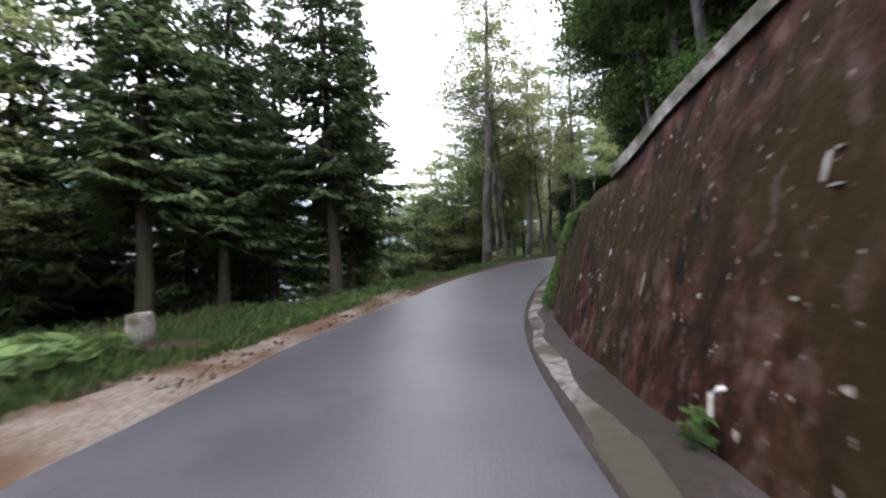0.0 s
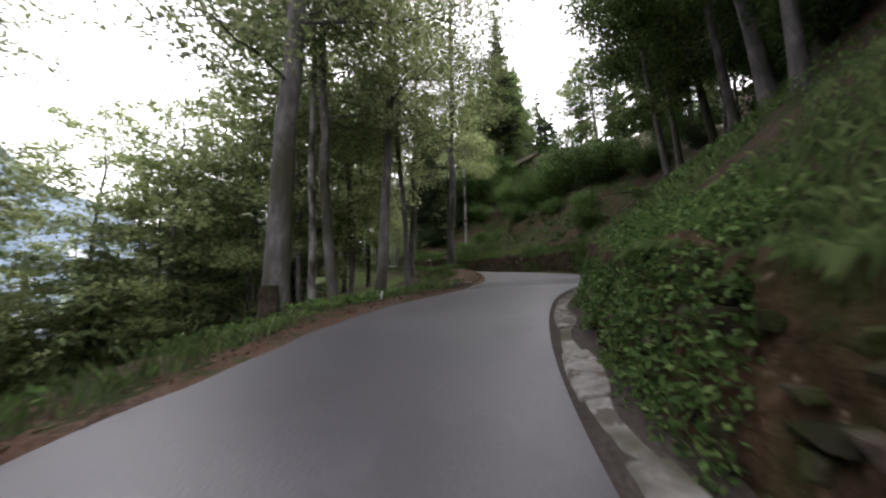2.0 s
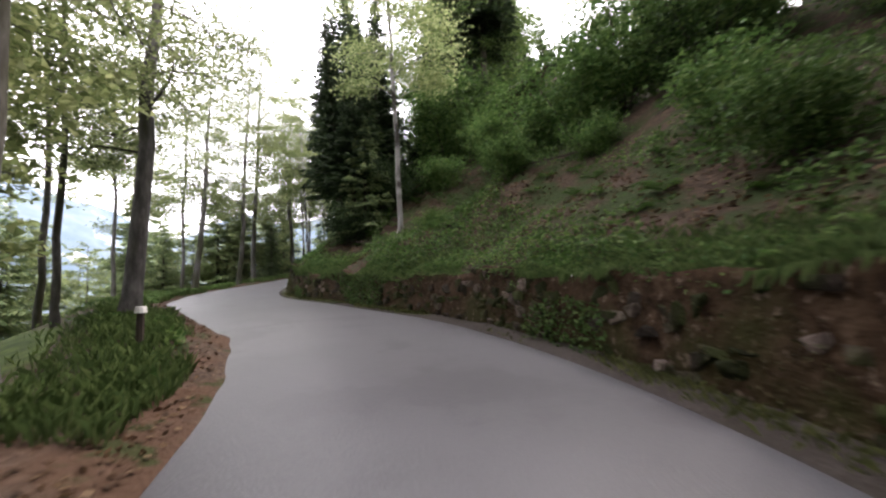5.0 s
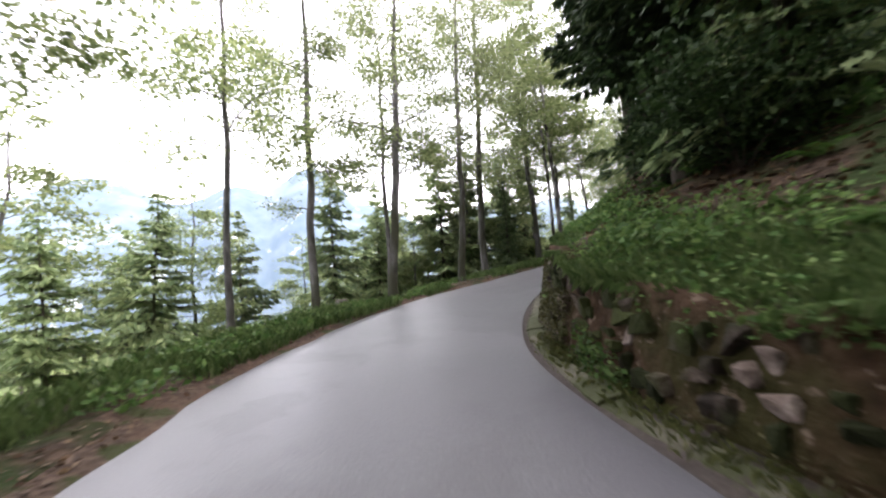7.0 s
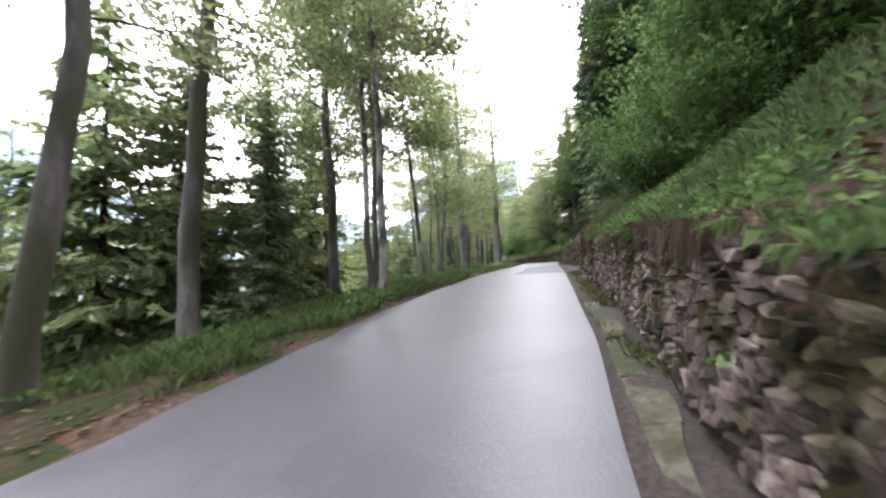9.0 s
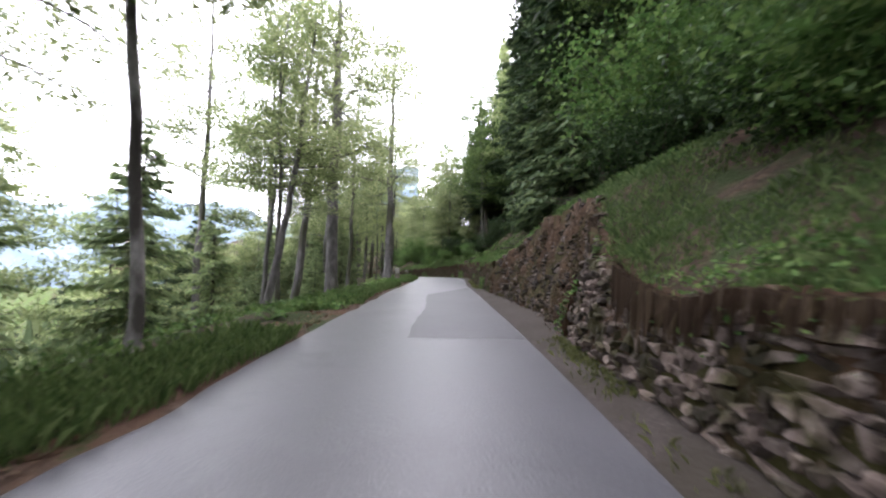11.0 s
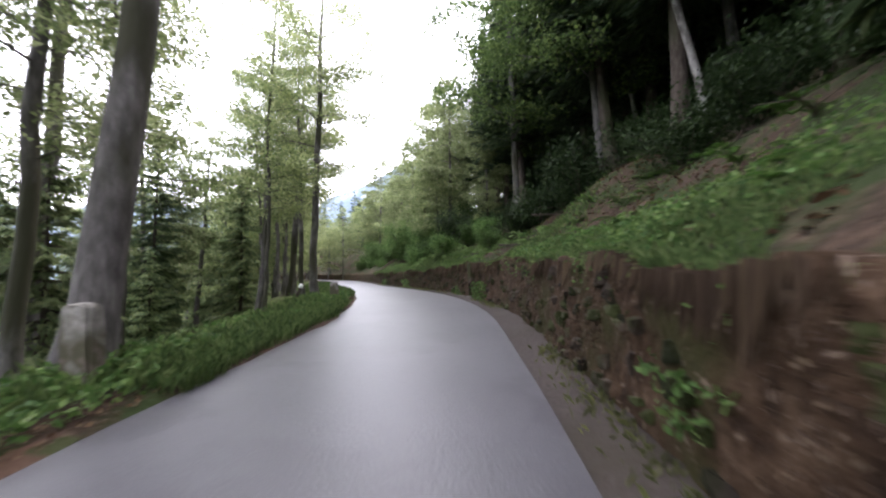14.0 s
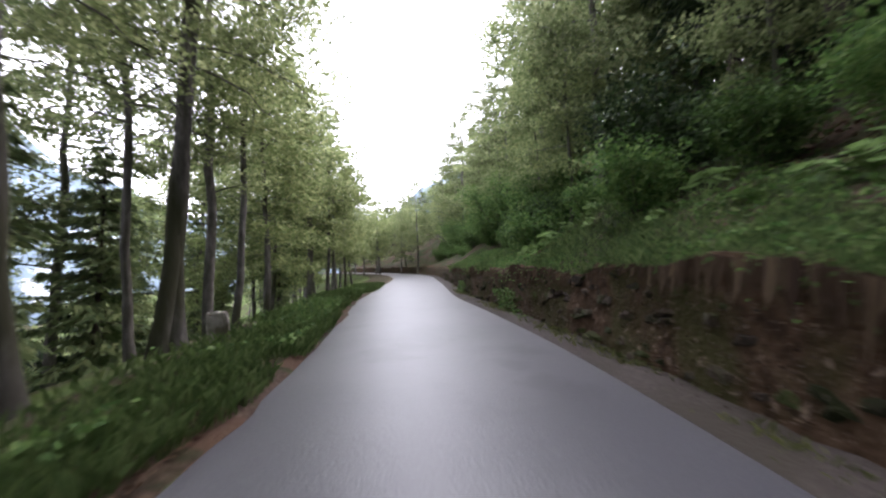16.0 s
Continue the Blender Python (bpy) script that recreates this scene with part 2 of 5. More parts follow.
# ---- the road's line, in metres ----
ROAD = [
    (-1.05, -19.80, -1.14), (-1.03, -14.70, -0.83), (-1.02, -9.60, -0.53), (-1.01, -4.50, -0.22), (-0.98, 0.77, 0.09),
    (-0.56, 6.29, 0.46), (0.69, 11.37, 0.99), (2.77, 16.27, 1.69), (5.91, 20.63, 2.45), (9.88, 24.01, 3.03),
    (12.67, 28.55, 3.59), (13.02, 33.74, 4.11), (11.56, 38.92, 4.60), (10.04, 43.93, 5.06), (10.73, 49.45, 5.65),
    (13.74, 54.22, 6.35), (16.51, 58.42, 6.87), (19.55, 62.98, 7.31), (22.29, 67.18, 7.66), (25.14, 71.54, 8.00),
    (27.98, 75.87, 8.30), (30.94, 80.05, 8.66), (33.76, 84.38, 9.01), (35.96, 89.16, 9.27), (37.60, 94.23, 9.48),
    (38.72, 99.21, 9.69), (39.72, 104.23, 9.89), (41.19, 109.42, 10.11), (42.98, 115.78, 10.37), (46.30, 129.37, 10.93),
    (47.34, 145.34, 11.57), (43.10, 164.88, 12.37), (28.89, 191.31, 13.57),
]


def spline(points, step):
    p = np.array(points, float)
    p = np.concatenate([[2 * p[0] - p[1]], p, [2 * p[-1] - p[-2]]])
    out = []
    for i in range(1, len(p) - 2):
        n = max(2, int(np.linalg.norm(p[i + 1] - p[i]) / 0.1))
        u = (np.arange(n) / n)[:, None]
        out.append(0.5 * (2 * p[i] + (p[i + 1] - p[i - 1]) * u + (2 * p[i - 1] - 5 * p[i] + 4 * p[i + 1] - p[i + 2]) * u**2 + (3 * p[i] - p[i - 1] - 3 * p[i + 1] + p[i + 2]) * u**3))
    out = np.concatenate(out)
    run = np.r_[0, np.cumsum(np.hypot(*np.diff(out[:, :2], axis=0).T))]
    s = np.arange(0, run[-1], step)
    return s, np.stack([np.interp(s, run, out[:, k]) for k in range(3)], 1)


# stations along the road, 0.943 m apart, counted from the start of the walk
RS, RP = spline(ROAD, 0.25)
RS = (RS - 20.0) / 0.943
RT = np.gradient(RP[:, :2], axis=0)
RT /= np.linalg.norm(RT, axis=1)[:, None]
RN = np.stack([RT[:, 1], -RT[:, 0]], 1)


def along(s, l, h):
    """Places s metres along the road, l to the right of its middle and h above it."""
    s, l, h = np.broadcast_arrays(np.asarray(s, float), np.asarray(l, float), np.asarray(h, float))
    f = lambda c: np.interp(s, RS, c)
    return np.stack([f(RP[:, 0]) + l * f(RN[:, 0]), f(RP[:, 1]) + l * f(RN[:, 1]), f(RP[:, 2]) + h], -1)


def heading(s):
    return math.degrees(math.atan2(float(np.interp(s, RS, RT[:, 1])), float(np.interp(s, RS, RT[:, 0])))) - 90


def nearest(xy):
    """Road length and offset of places in the plan."""
    s, l = np.empty(len(xy)), np.empty(len(xy))
    for a in range(0, len(xy), 2000):
        d = xy[a : a + 2000, None] - RP[None, ::4, :2]
        i = (d**2).sum(2).argmin(1)
        dd = d[np.arange(len(i)), i]
        s[a : a + 2000] = RS[::4][i] + (dd * RT[::4][i]).sum(1)
        l[a : a + 2000] = (dd * RN[::4][i]).sum(1)
        far = np.hypot(*dd.T)
        inner = (i > 0) & (i < len(RS[::4]) - 1)
        l[a : a + 2000] = np.where(inner, np.where(l[a : a + 2000] < 0, -far, far), l[a : a + 2000])
    return s, l


def waves(x, y, scale, seed=0):
    """Smooth uneven ground, between about -1 and 1."""
    r = np.random.RandomState(seed)
    out = 0
    for k in range(7):
        a, p, q = r.uniform(0, 6.28), r.uniform(0, 6.28), scale * r.uniform(0.6, 2.6)
        out = out + np.sin((x * math.cos(a) + y * math.sin(a)) / q + p) / 3.2
    return out


# wall on the uphill side: height of its top above the road, and offset of its foot
WALL_S = [-40, -6, 1.0, 4.3, 5.4, 8.0, 10.0, 13, 20, 26, 30, 37, 43, 49, 53, 59, 65.5, 71, 72.5, 74, 76, 79, 81, 82.8, 83.5, 90, 96, 102, 108, 114, 122, 135, 250]
WALL_H = [3.7, 3.7, 3.3, 2.7, 2.3, 1.6, 1.3, 1.2, 1.05, 1.05, 1.05, 1.0, 0.85, 0.9, 1.15, 1.2, 1.1, 1.0, 1.2, 2.1, 2.5, 2.3, 1.9, 1.45, 1.15, 1.2, 1.2, 1.22, 1.2, 1.1, 1.0, 0.9, 0.9]
wall_height = lambda s: np.interp(s, WALL_S, WALL_H) + np.clip((np.asarray(s, float) - 6) / 3, 0, 1) * (0.05 * np.sin(1.13 * np.asarray(s, float)) + 0.045 * np.sin(2.71 * np.asarray(s, float) + 1) + 0.02 * np.sin(6.3 * np.asarray(s, float)))
wall_foot = lambda s: np.interp(s, [-40, 0, 4.2, 8, 12, 22, 26, 32, 44, 50, 73, 77, 81, 85, 250], [2.5, 2.48, 2.42, 2.3, 2.3, 2.3, 2.3, 2.25, 2.2, 2.2, 2.3, 2.6, 2.5, 2.3, 2.3])
wall_lean = lambda s: np.interp(s, [-40, 5, 7, 10, 25, 28, 72, 75, 81, 84, 250], [0.32, 0.3, 0.22, 0.3, 0.3, 0.12, 0.12, 0.35, 0.35, 0.1, 0.1])
bank_foot = lambda s: wall_foot(s) + wall_lean(s) * wall_height(s) + 0.1


def relief(s, l, x, y):
    """Height of the ground above the road's level."""
    up = l - bank_foot(s)
    steep = np.interp(s, [-20, 5, 10, 24, 30, 50, 70, 84, 100, 108, 250], [0.75, 0.75, 0.72, 0.72, 0.62, 0.66, 0.68, 0.6, 0.58, 0.45, 0.45])
    hill = wall_height(s) + np.minimum(np.maximum(up, 0), 16) * steep + np.clip(up - 16, 0, 40) * 0.3 + np.minimum(np.maximum(up, 0) * 0.2, 0.5) * waves(x, y, 1.2, 1) + np.minimum(np.maximum(up - 2, 0) * 0.1, 1.5) * waves(x, y, 5, 2)
    wide = np.interp(s, [-20, 4, 10, 16, 24, 34, 44, 50, 250], [9.0, 9.0, 6.0, 3.4, 3.2, 3.6, 3.3, 3.6, 3.7])
    out = -l - wide
    fall = np.interp(s, [-20, 10, 20, 34, 46, 60, 70, 90, 120, 250], [0.35, 0.35, 0.4, 0.4, 0.42, 0.42, 0.38, 0.34, 0.34, 0.34])
    verge = np.clip((-l - 1.8) / 0.5, 0, 1) * (0.06 + 0.06 * waves(x, y, 0.8, 3))
    mound = 0.38 * np.exp(-(((s - 32.5) / 3.5) ** 2)) * np.exp(-(((l + 3.2) / 1.0) ** 2)) * (1 + 0.35 * waves(x, y, 0.5, 6))
    down = verge + mound - np.maximum(out, 0) * fall - np.clip(out - 6, 0, 60) * 0.25 + np.minimum(np.maximum(out, 0) * 0.15, 0.8) * waves(x, y, 2.5, 4)
    return np.where(l > 0, np.where(up > -0.01, hill - 0.03, -0.03), np.where(l < -1.75, down, -0.03))


def ground_z(s, l):
    p = along(s, l, 0)
    return p[..., 2] + relief(np.asarray(s, float), np.asarray(l, float), p[..., 0], p[..., 1])


def mesh_object(name, verts, faces, material, parent=None, label="", smooth=False):
    me = bpy.data.meshes.new(name)
    me.from_pydata([tuple(v) for v in verts] if not isinstance(verts, np.ndarray) else verts.tolist(), [], faces if not isinstance(faces, np.ndarray) else faces.tolist())
    for m in material if isinstance(material, (list, tuple)) else [material]:
        me.materials.append(m)
    if smooth:
        me.shade_smooth()
    ob = new(name, me)
    if parent:
        ob.parent = parent
    if label:
        ob["label"] = label
    return ob


def sheet(rows, cols, base=0):
    """Faces of a grid of rows by cols points."""
    i = np.arange(rows - 1)[:, None] * cols + np.arange(cols - 1)[None] + base
    return np.stack([i, i + 1, i + 1 + cols, i + cols], -1).reshape(-1, 4)


def strip(s, offsets, heights):
    """A ribbon along the road: points and faces from offsets and heights for each s."""
    v = along(s[:, None], offsets, heights)
    return v.reshape(-1, 3), sheet(v.shape[0], v.shape[1])


# ---- ground: one sheet on both sides of the road, down into the valley and up the hill ----
def ground_sheet():
    s = np.arange(-20, 205, 0.5)
    vs, fs, base = [], [], 0
    left = -np.r_[1.4, np.arange(1.75, 4, 0.25), np.arange(4, 8, 0.5), np.arange(8, 13.1, 1.0)]
    right = np.r_[0.0, np.arange(0.3, 4, 0.3), np.arange(4, 13.1, 0.75)]
    for offs, rel in ((left[::-1][None] + 0 * s[:, None], 0), (right[None] + bank_foot(s)[:, None], 1)):
        p = along(s[:, None], offs, 0)
        p[..., 2] += relief(s[:, None] + 0 * offs, offs, p[..., 0], p[..., 1])
        vs.append(p.reshape(-1, 3))
        fs.append(sheet(*offs.shape, base))
        base += p.shape[0] * p.shape[1]
    gx, gy = np.arange(-130, 190, 3.0), np.arange(-110, 300, 3.0)
    x, y = np.meshgrid(gx, gy)
    sn, ln = nearest(np.stack([x.ravel(), y.ravel()], 1))
    z = np.interp(sn, RS, RP[:, 2]) + relief(sn, ln, x.ravel(), y.ravel()) - 0.35
    ln = ln.reshape(x.shape)
    z = z.reshape(x.shape)
    z = np.where(np.abs(ln) < 11, z - 4, z)
    z = np.maximum(z, -45)
    f = sheet(*x.shape)
    keep = np.abs(ln.ravel()[f]).min(1) > 8
    vs.append(np.stack([x, y, z], -1).reshape(-1, 3))
    fs.append(f[keep] + base)
    base += x.size
    a = np.linspace(0, 2 * math.pi, 65)
    rings = []
    for r, zz in ((190, -46), (600, -60), (2500, -60)):
        rings.append(np.stack([20 + r * np.cos(a), 90 + r * np.sin(a), 0 * a + zz], 1))
    vs.append(np.concatenate(rings))
    fs.append(sheet(3, 65, base))
    return np.concatenate(vs), np.concatenate(fs)


gv, gf = ground_sheet()
ground = mesh_object("ground", gv, gf, [SOIL, UNDERGROWTH, GRIT, EARTH], smooth=True)
mid = gv[gf].mean(1)
gs, gl = nearest(mid[:, :2])
green = (gl < -4.2) & (gs > 40) | (gl < -9) & (gs > 18) | (gl < -22)
kind_of = green.astype(np.int32)
kind_of[(gl < 0) & (gl > -2.75 - 0.12 * np.sin(gs * 1.3)) & (gs < 13)] = 2
kind_of[(gl < 0) & (gl > -np.interp(gs, [36, 40, 46, 50], [2.2, 2.5, 2.5, 2.0]) - 0.15 * np.sin(gs * 0.9) - 0.1 * np.sin(gs * 2.3)) & (gs >= 13)] = 3
kind_of[(gl < 0) & (gl > -3.1 - 0.25 * np.sin(gs * 1.7)) & (gs > 28.5) & (gs < 37)] = 3
ground.data.polygons.foreach_set("material_index", kind_of)
tagged(ground, "forest floor of brown leaf litter, moss and soil on a steep hillside", "ground", kind="structure")

# ---- the road ----
s = np.arange(-20, 205, 0.25)
edge = 0.05 * np.sin(s * 1.7) + 0.06 * np.sin(s * 0.63 + 1) + 0.03 * np.sin(s * 4.1)
o = np.stack([-1.8 + edge, -1.2 + 0 * s, -0.4 + 0 * s, 0.4 + 0 * s, 1.2 + 0 * s, 1.78 + 0 * s], 1)
h = np.array([-0.025, 0.01, 0.025, 0.025, 0.012, 0.0])[None] + 0 * o
v, f = strip(s, o, h)
tagged(mesh_object("road", v, f, ASPHALT, smooth=True), "narrow single-lane mountain road of worn light grey asphalt", "road", kind="structure")
wide = np.interp(s, [-20, 8, 13, 28, 31, 36, 40, 205], [0.35, 0.3, 0.0, 0.0, 0.3, 0.3, 0.0, 0.0])
o = np.stack([-2.3 - wide + edge * 2, -2.05 - wide * 0.6 + edge, -1.7 + 0 * s, -1.2 + 0 * s], 1)
h = np.array([-0.03, 0.02, -0.035, -0.05])[None] - np.clip((s[:, None] - 11) / 3, 0, 1) * 0.08 + np.array([0.02, 0.02, 0, 0])[None] * np.sin(o * 7 + s[:, None] * 2.3)
v, f = strip(s, o, h)
tagged(mesh_object("shoulder", v, f, GRIT, smooth=True), "strip of pale grit, dirt and dead leaves beside the asphalt", "road shoulder", kind="structure")
o = np.stack([1.2 + 0 * s, 1.74 + 0 * s, 1.95 + 0 * s, wall_foot(s) + 0.35], 1)
h = np.array([-0.05, -0.02, 0.0, 0.05])[None] + 0.012 * np.sin(o * 9 + s[:, None] * 3.1)
v, f = strip(s, o, h)
tagged(mesh_object("gutter", v, f, DIRT, smooth=True), "dark earth and grit along the foot of the wall", "gutter", kind="structure")


def patch(s0, s1, l0, l1, name, label, taper=0.0):
    s = np.arange(s0, s1 + 0.01, 0.25)
    w = 0.05 * np.sin(s * 0.9) + 0.015 * np.sin(s * 5)
    l0 = (l0 + (l1 - 0.15 - l0) * np.clip((s - s1 + taper) / max(taper, 0.01), 0, 1))[:, None]
    o = np.linspace(0, 1, 8)[None] * (l1 - l0) + l0 + w[:, None] * np.linspace(1, 0.2, 8)[None]
    hh = np.interp(o, [-1.8, -1.2, -0.4, 0.4, 1.2, 1.78], [-0.025, 0.01, 0.025, 0.025, 0.012, 0.0]) + 0.005
    v, f = strip(s, o, hh)
    tagged(mesh_object(name, v, f, ASPHALT_DARK, smooth=True), label, "road patch", kind="structure")


patch(27.3, 29.7, -1.6, 1.7, "road_patch", "band of darker newer asphalt across the road")
patch(74.0, 88.0, 0.0, 1.76, "road_patch", "darker strip of asphalt along one side of the road", 5.0)


# ---- far mountains across the valley ----
def ridge(dist, low, high, a0, a1, seed, name):
    r = np.random.RandomState(seed)
    a = np.radians(np.linspace(a0, a1, 90))
    top = low + (high - low) * (0.5 + 0.35 * np.sin(a * 5 + seed) + 0.22 * np.sin(a * 13 + 2 * seed) + 0.1 * np.sin(a * 31)) + r.uniform(-6, 6, 90)
    u = np.linspace(0, 1, 8)
    d = dist + 700 * u[None] ** 1.5 + 40 * np.sin(a[:, None] * 40 + u[None] * 3)
    z = -62 + (top[:, None] + 62) * u[None]
    v = np.stack([d * np.cos(a)[:, None], 60 + d * np.sin(a)[:, None], z], -1)
    tagged(mesh_object(name, v.reshape(-1, 3), sheet(90, 8), MOUNTAIN, smooth=True), "wooded mountainside across the valley, coloured blue for haze", "mountain", kind="structure")


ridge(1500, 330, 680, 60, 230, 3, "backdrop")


# ---- retaining walls on the uphill side ----
def wall_face(s0, s1, material, name, label, rough=0.05, step=0.2, seed=0):
    """A retaining wall with an uneven face, a top and a back, following the road."""
    s = np.arange(s0, s1 + 0.01, step)
    r = np.random.RandomState(seed)
    k = 9
    u = np.linspace(0, 1, k)
    top = wall_height(s) + 0.04 * np.sin(s * 2.1) + r.uniform(-0.03, 0.03, len(s))
    o = wall_foot(s)[:, None] + wall_lean(s)[:, None] * u[None] * top[:, None] + r.uniform(-rough, rough, (len(s), k))
    hgt = u[None] * (top[:, None] + 0.08) - 0.08
    o = np.concatenate([o, o[:, -1:] + 0.35, o[:, -1:] + 0.4], 1)
    hgt = np.concatenate([hgt, hgt[:, -1:], hgt[:, :1]], 1)
    v, f = strip(s, o, hgt)
    n = k + 2
    ends = [list(range(n)), list(range(len(v) - n, len(v)))[::-1]]
    ob = mesh_object(name, v, f.tolist() + ends, material, smooth=True)
    return tagged(ob, label, "retaining wall", kind="structure")


def stone_meshes(n, seed, material):
    """Irregular rubble blocks, about 1 m in size, to be scaled."""
    r = np.random.RandomState(seed)
    out = []
    for i in range(n):
        bm = bmesh.new()
        d = r.normal(size=(22, 3))
        d = np.sign(d) * np.abs(d / np.abs(d).max(1)[:, None]) ** 0.55 * r.uniform(0.42, 0.56, (22, 1))
        hull = bmesh.ops.convex_hull(bm, input=[bm.verts.new(p) for p in d])
        bmesh.ops.delete(bm, geom=[v for v in bm.verts if not v.link_faces], context="VERTS")
        me = bpy.data.meshes.new("stone")
        bm.to_mesh(me)
        bm.free()
        me.materials.append(material)
        out.append(me)
    return out


STONES, DARK_STONES = stone_meshes(14, 5, STONE), stone_meshes(14, 6, STONE_DARK)


def stones_on(wall, s0, s1, seed, singles, cover=0.85, size=(0.16, 0.38), flat=(0.1, 0.2), kinds=STONES):
    """Courses of field stones in the face of a wall: those of the first stretch are single pieces, the rest one mesh."""
    r = np.random.RandomState(seed)
    rest_v, rest_f, base, count = [], [], 0, 0
    row = 0.02
    while row < 1.6:
        th = r.uniform(*flat)
        x = s0 + r.uniform(0, 0.2)
        while x < s1:
            w = r.uniform(*size)
            if row + th < wall_height(x) - 0.04 and r.rand() < cover:
                d, lift, tall = r.uniform(0.16, 0.32), r.uniform(-0.35, 0.35) * th, th * r.uniform(0.75, 1.35)
                p = along(x + w / 2, wall_foot(x) + wall_lean(x) * (row + th / 2) + d / 2 - 0.04 + r.uniform(-0.025, 0.02), row + th / 2 + lift)
                m = Matrix.Translation(p) @ Euler((r.uniform(-0.12, 0.12), r.uniform(-0.25, 0.25), radians(heading(x) + 90) + r.uniform(-0.15, 0.15))).to_matrix().to_4x4() @ Matrix.Diagonal((w * 1.02, d, tall, 1))
                me = kinds[r.randint(len(kinds))]
                if count < singles:
                    ob = new("stone", me)
                    ob.parent = wall
                    ob.matrix_local = m
                    count += 1
                else:
                    rest_v.append([m @ v.co for v in me.vertices])
                    rest_f += [[base + i for i in pl.vertices] for pl in me.polygons]
                    base += len(me.vertices)
            x += w
        row += th
    if rest_v:
        ob = mesh_object("stones", [v for some in rest_v for v in some], rest_f, kinds[0].materials[0], wall)
        tagged(ob, kind="stuff")


wall_1 = wall_face(-20, 8.6, WALL_CONCRETE, "wall_1", "tall retaining wall of dark brown mossy concrete", 0.012, seed=1)
s = np.arange(-20, 5.7, 0.4)
top = wall_height(s)
fo = wall_foot(s) + wall_lean(s) * top
v, f = strip(s, np.stack([fo - 0.07, fo - 0.08, fo - 0.04, fo + 0.3, fo + 0.34, fo + 0.34], 1), np.stack([top - 0.04, top + 0.1, top + 0.14, top + 0.15, top + 0.12, top - 0.04], 1))
mesh_object("coping", v, f.tolist() + [[0, 1, 2, 3, 4, 5][::-1], list(range(len(v) - 6, len(v)))], CONCRETE, wall_1, "pale weathered concrete coping with broken edges")
wall_2 = wall_face(8.6, 28.95, WALL_EARTH, "wall_2", "low stone wall overgrown with moss, herbs and grass", 0.06, seed=2)
wall_3 = wall_face(29.5, 50.5, WALL_EARTH, "wall_3", "low mossy stone retaining wall with dark joints", 0.04, seed=3)
wall_4 = wall_face(50.5, 74, WALL_EARTH, "wall_4", "dry stone retaining wall of grey and brown field stones", 0.03, seed=4)
wall_5 = wall_face(74, 84, WALL_EARTH, "wall_5", "broken rock face with ledges, earth and moss", 0.15, seed=5)
wall_6 = wall_face(84, 106.15, WALL_EARTH, "wall_6", "stone retaining wall hung with brown moss and roots", 0.04, seed=6)
wall_7 = wall_face(106.55, 190, WALL_EARTH, "wall_7", "long stone retaining wall with grass along its top", 0.04, step=0.3, seed=7)


def drain(s0, s1, name, label, opening=0.8, apron=0.3):
    """A square drain opening in the wall with stone sides and a lintel."""
    thing = new(name)
    thing.matrix_world = Matrix.Translation(along((s0 + s1) / 2, wall_foot(s0), 0)) @ pose(0, 0, 0, 0, 0, heading(s0))
    inv = thing.matrix_world.inverted()
    wh = float(wall_height(s0))

    def block(nm, a, b, l0, l1, h0, h1, mat, lab=""):
        c = [along(q, wall_foot(s0) + l, hh) for q in (a, b) for l in (l0, l1) for hh in (h0, h1)]
        bm = bmesh.new()
        vv = [bm.verts.new(inv @ Vector(p)) for p in c]
        bmesh.ops.convex_hull(bm, input=vv)
        bmesh.ops.bevel(bm, geom=bm.edges[:], offset=0.02, segments=1, affect="EDGES")
        me = bpy.data.meshes.new(nm)
        bm.to_mesh(me)
        bm.free()
        me.materials.append(mat)
        ob = new(nm, me)
        ob.parent = thing
        if lab:
            ob["label"] = lab

    block("side_stone", s0 - 0.02, s0 + 0.13 * (s1 - s0), -0.03, 0.5, -0.05, wh, STONE_DARK)
    block("side_stone", s1 - 0.13 * (s1 - s0), s1 + 0.02, -0.03, 0.5, -0.05, wh, STONE_DARK)
    block("lintel", s0 - 0.02, s1 + 0.02, -0.05, 0.5, wh * opening, wh + 0.02, STONE_DARK)
    block("lining", s0 - 0.15, s1 + 0.15, 0.5, 0.66, -0.05, wh * 0.95, VOID, "back of the drain, coloured black for the darkness inside")
    block("sill", s0 - 0.3 * apron, s1 + 0.3 * apron, -apron, 0.5, -0.06, 0.04, KERB_CONCRETE, "pale concrete sill")
    return tagged(thing, label, "drain", kind="structure")


drain(28.95, 29.5, "drain_1", "dark square drain opening in the wall with a pale stone sill", 0.52, 0.24)
drain(106.15, 106.55, "drain_2", "small square drain opening at the foot of the wall", 0.42, 0.12)


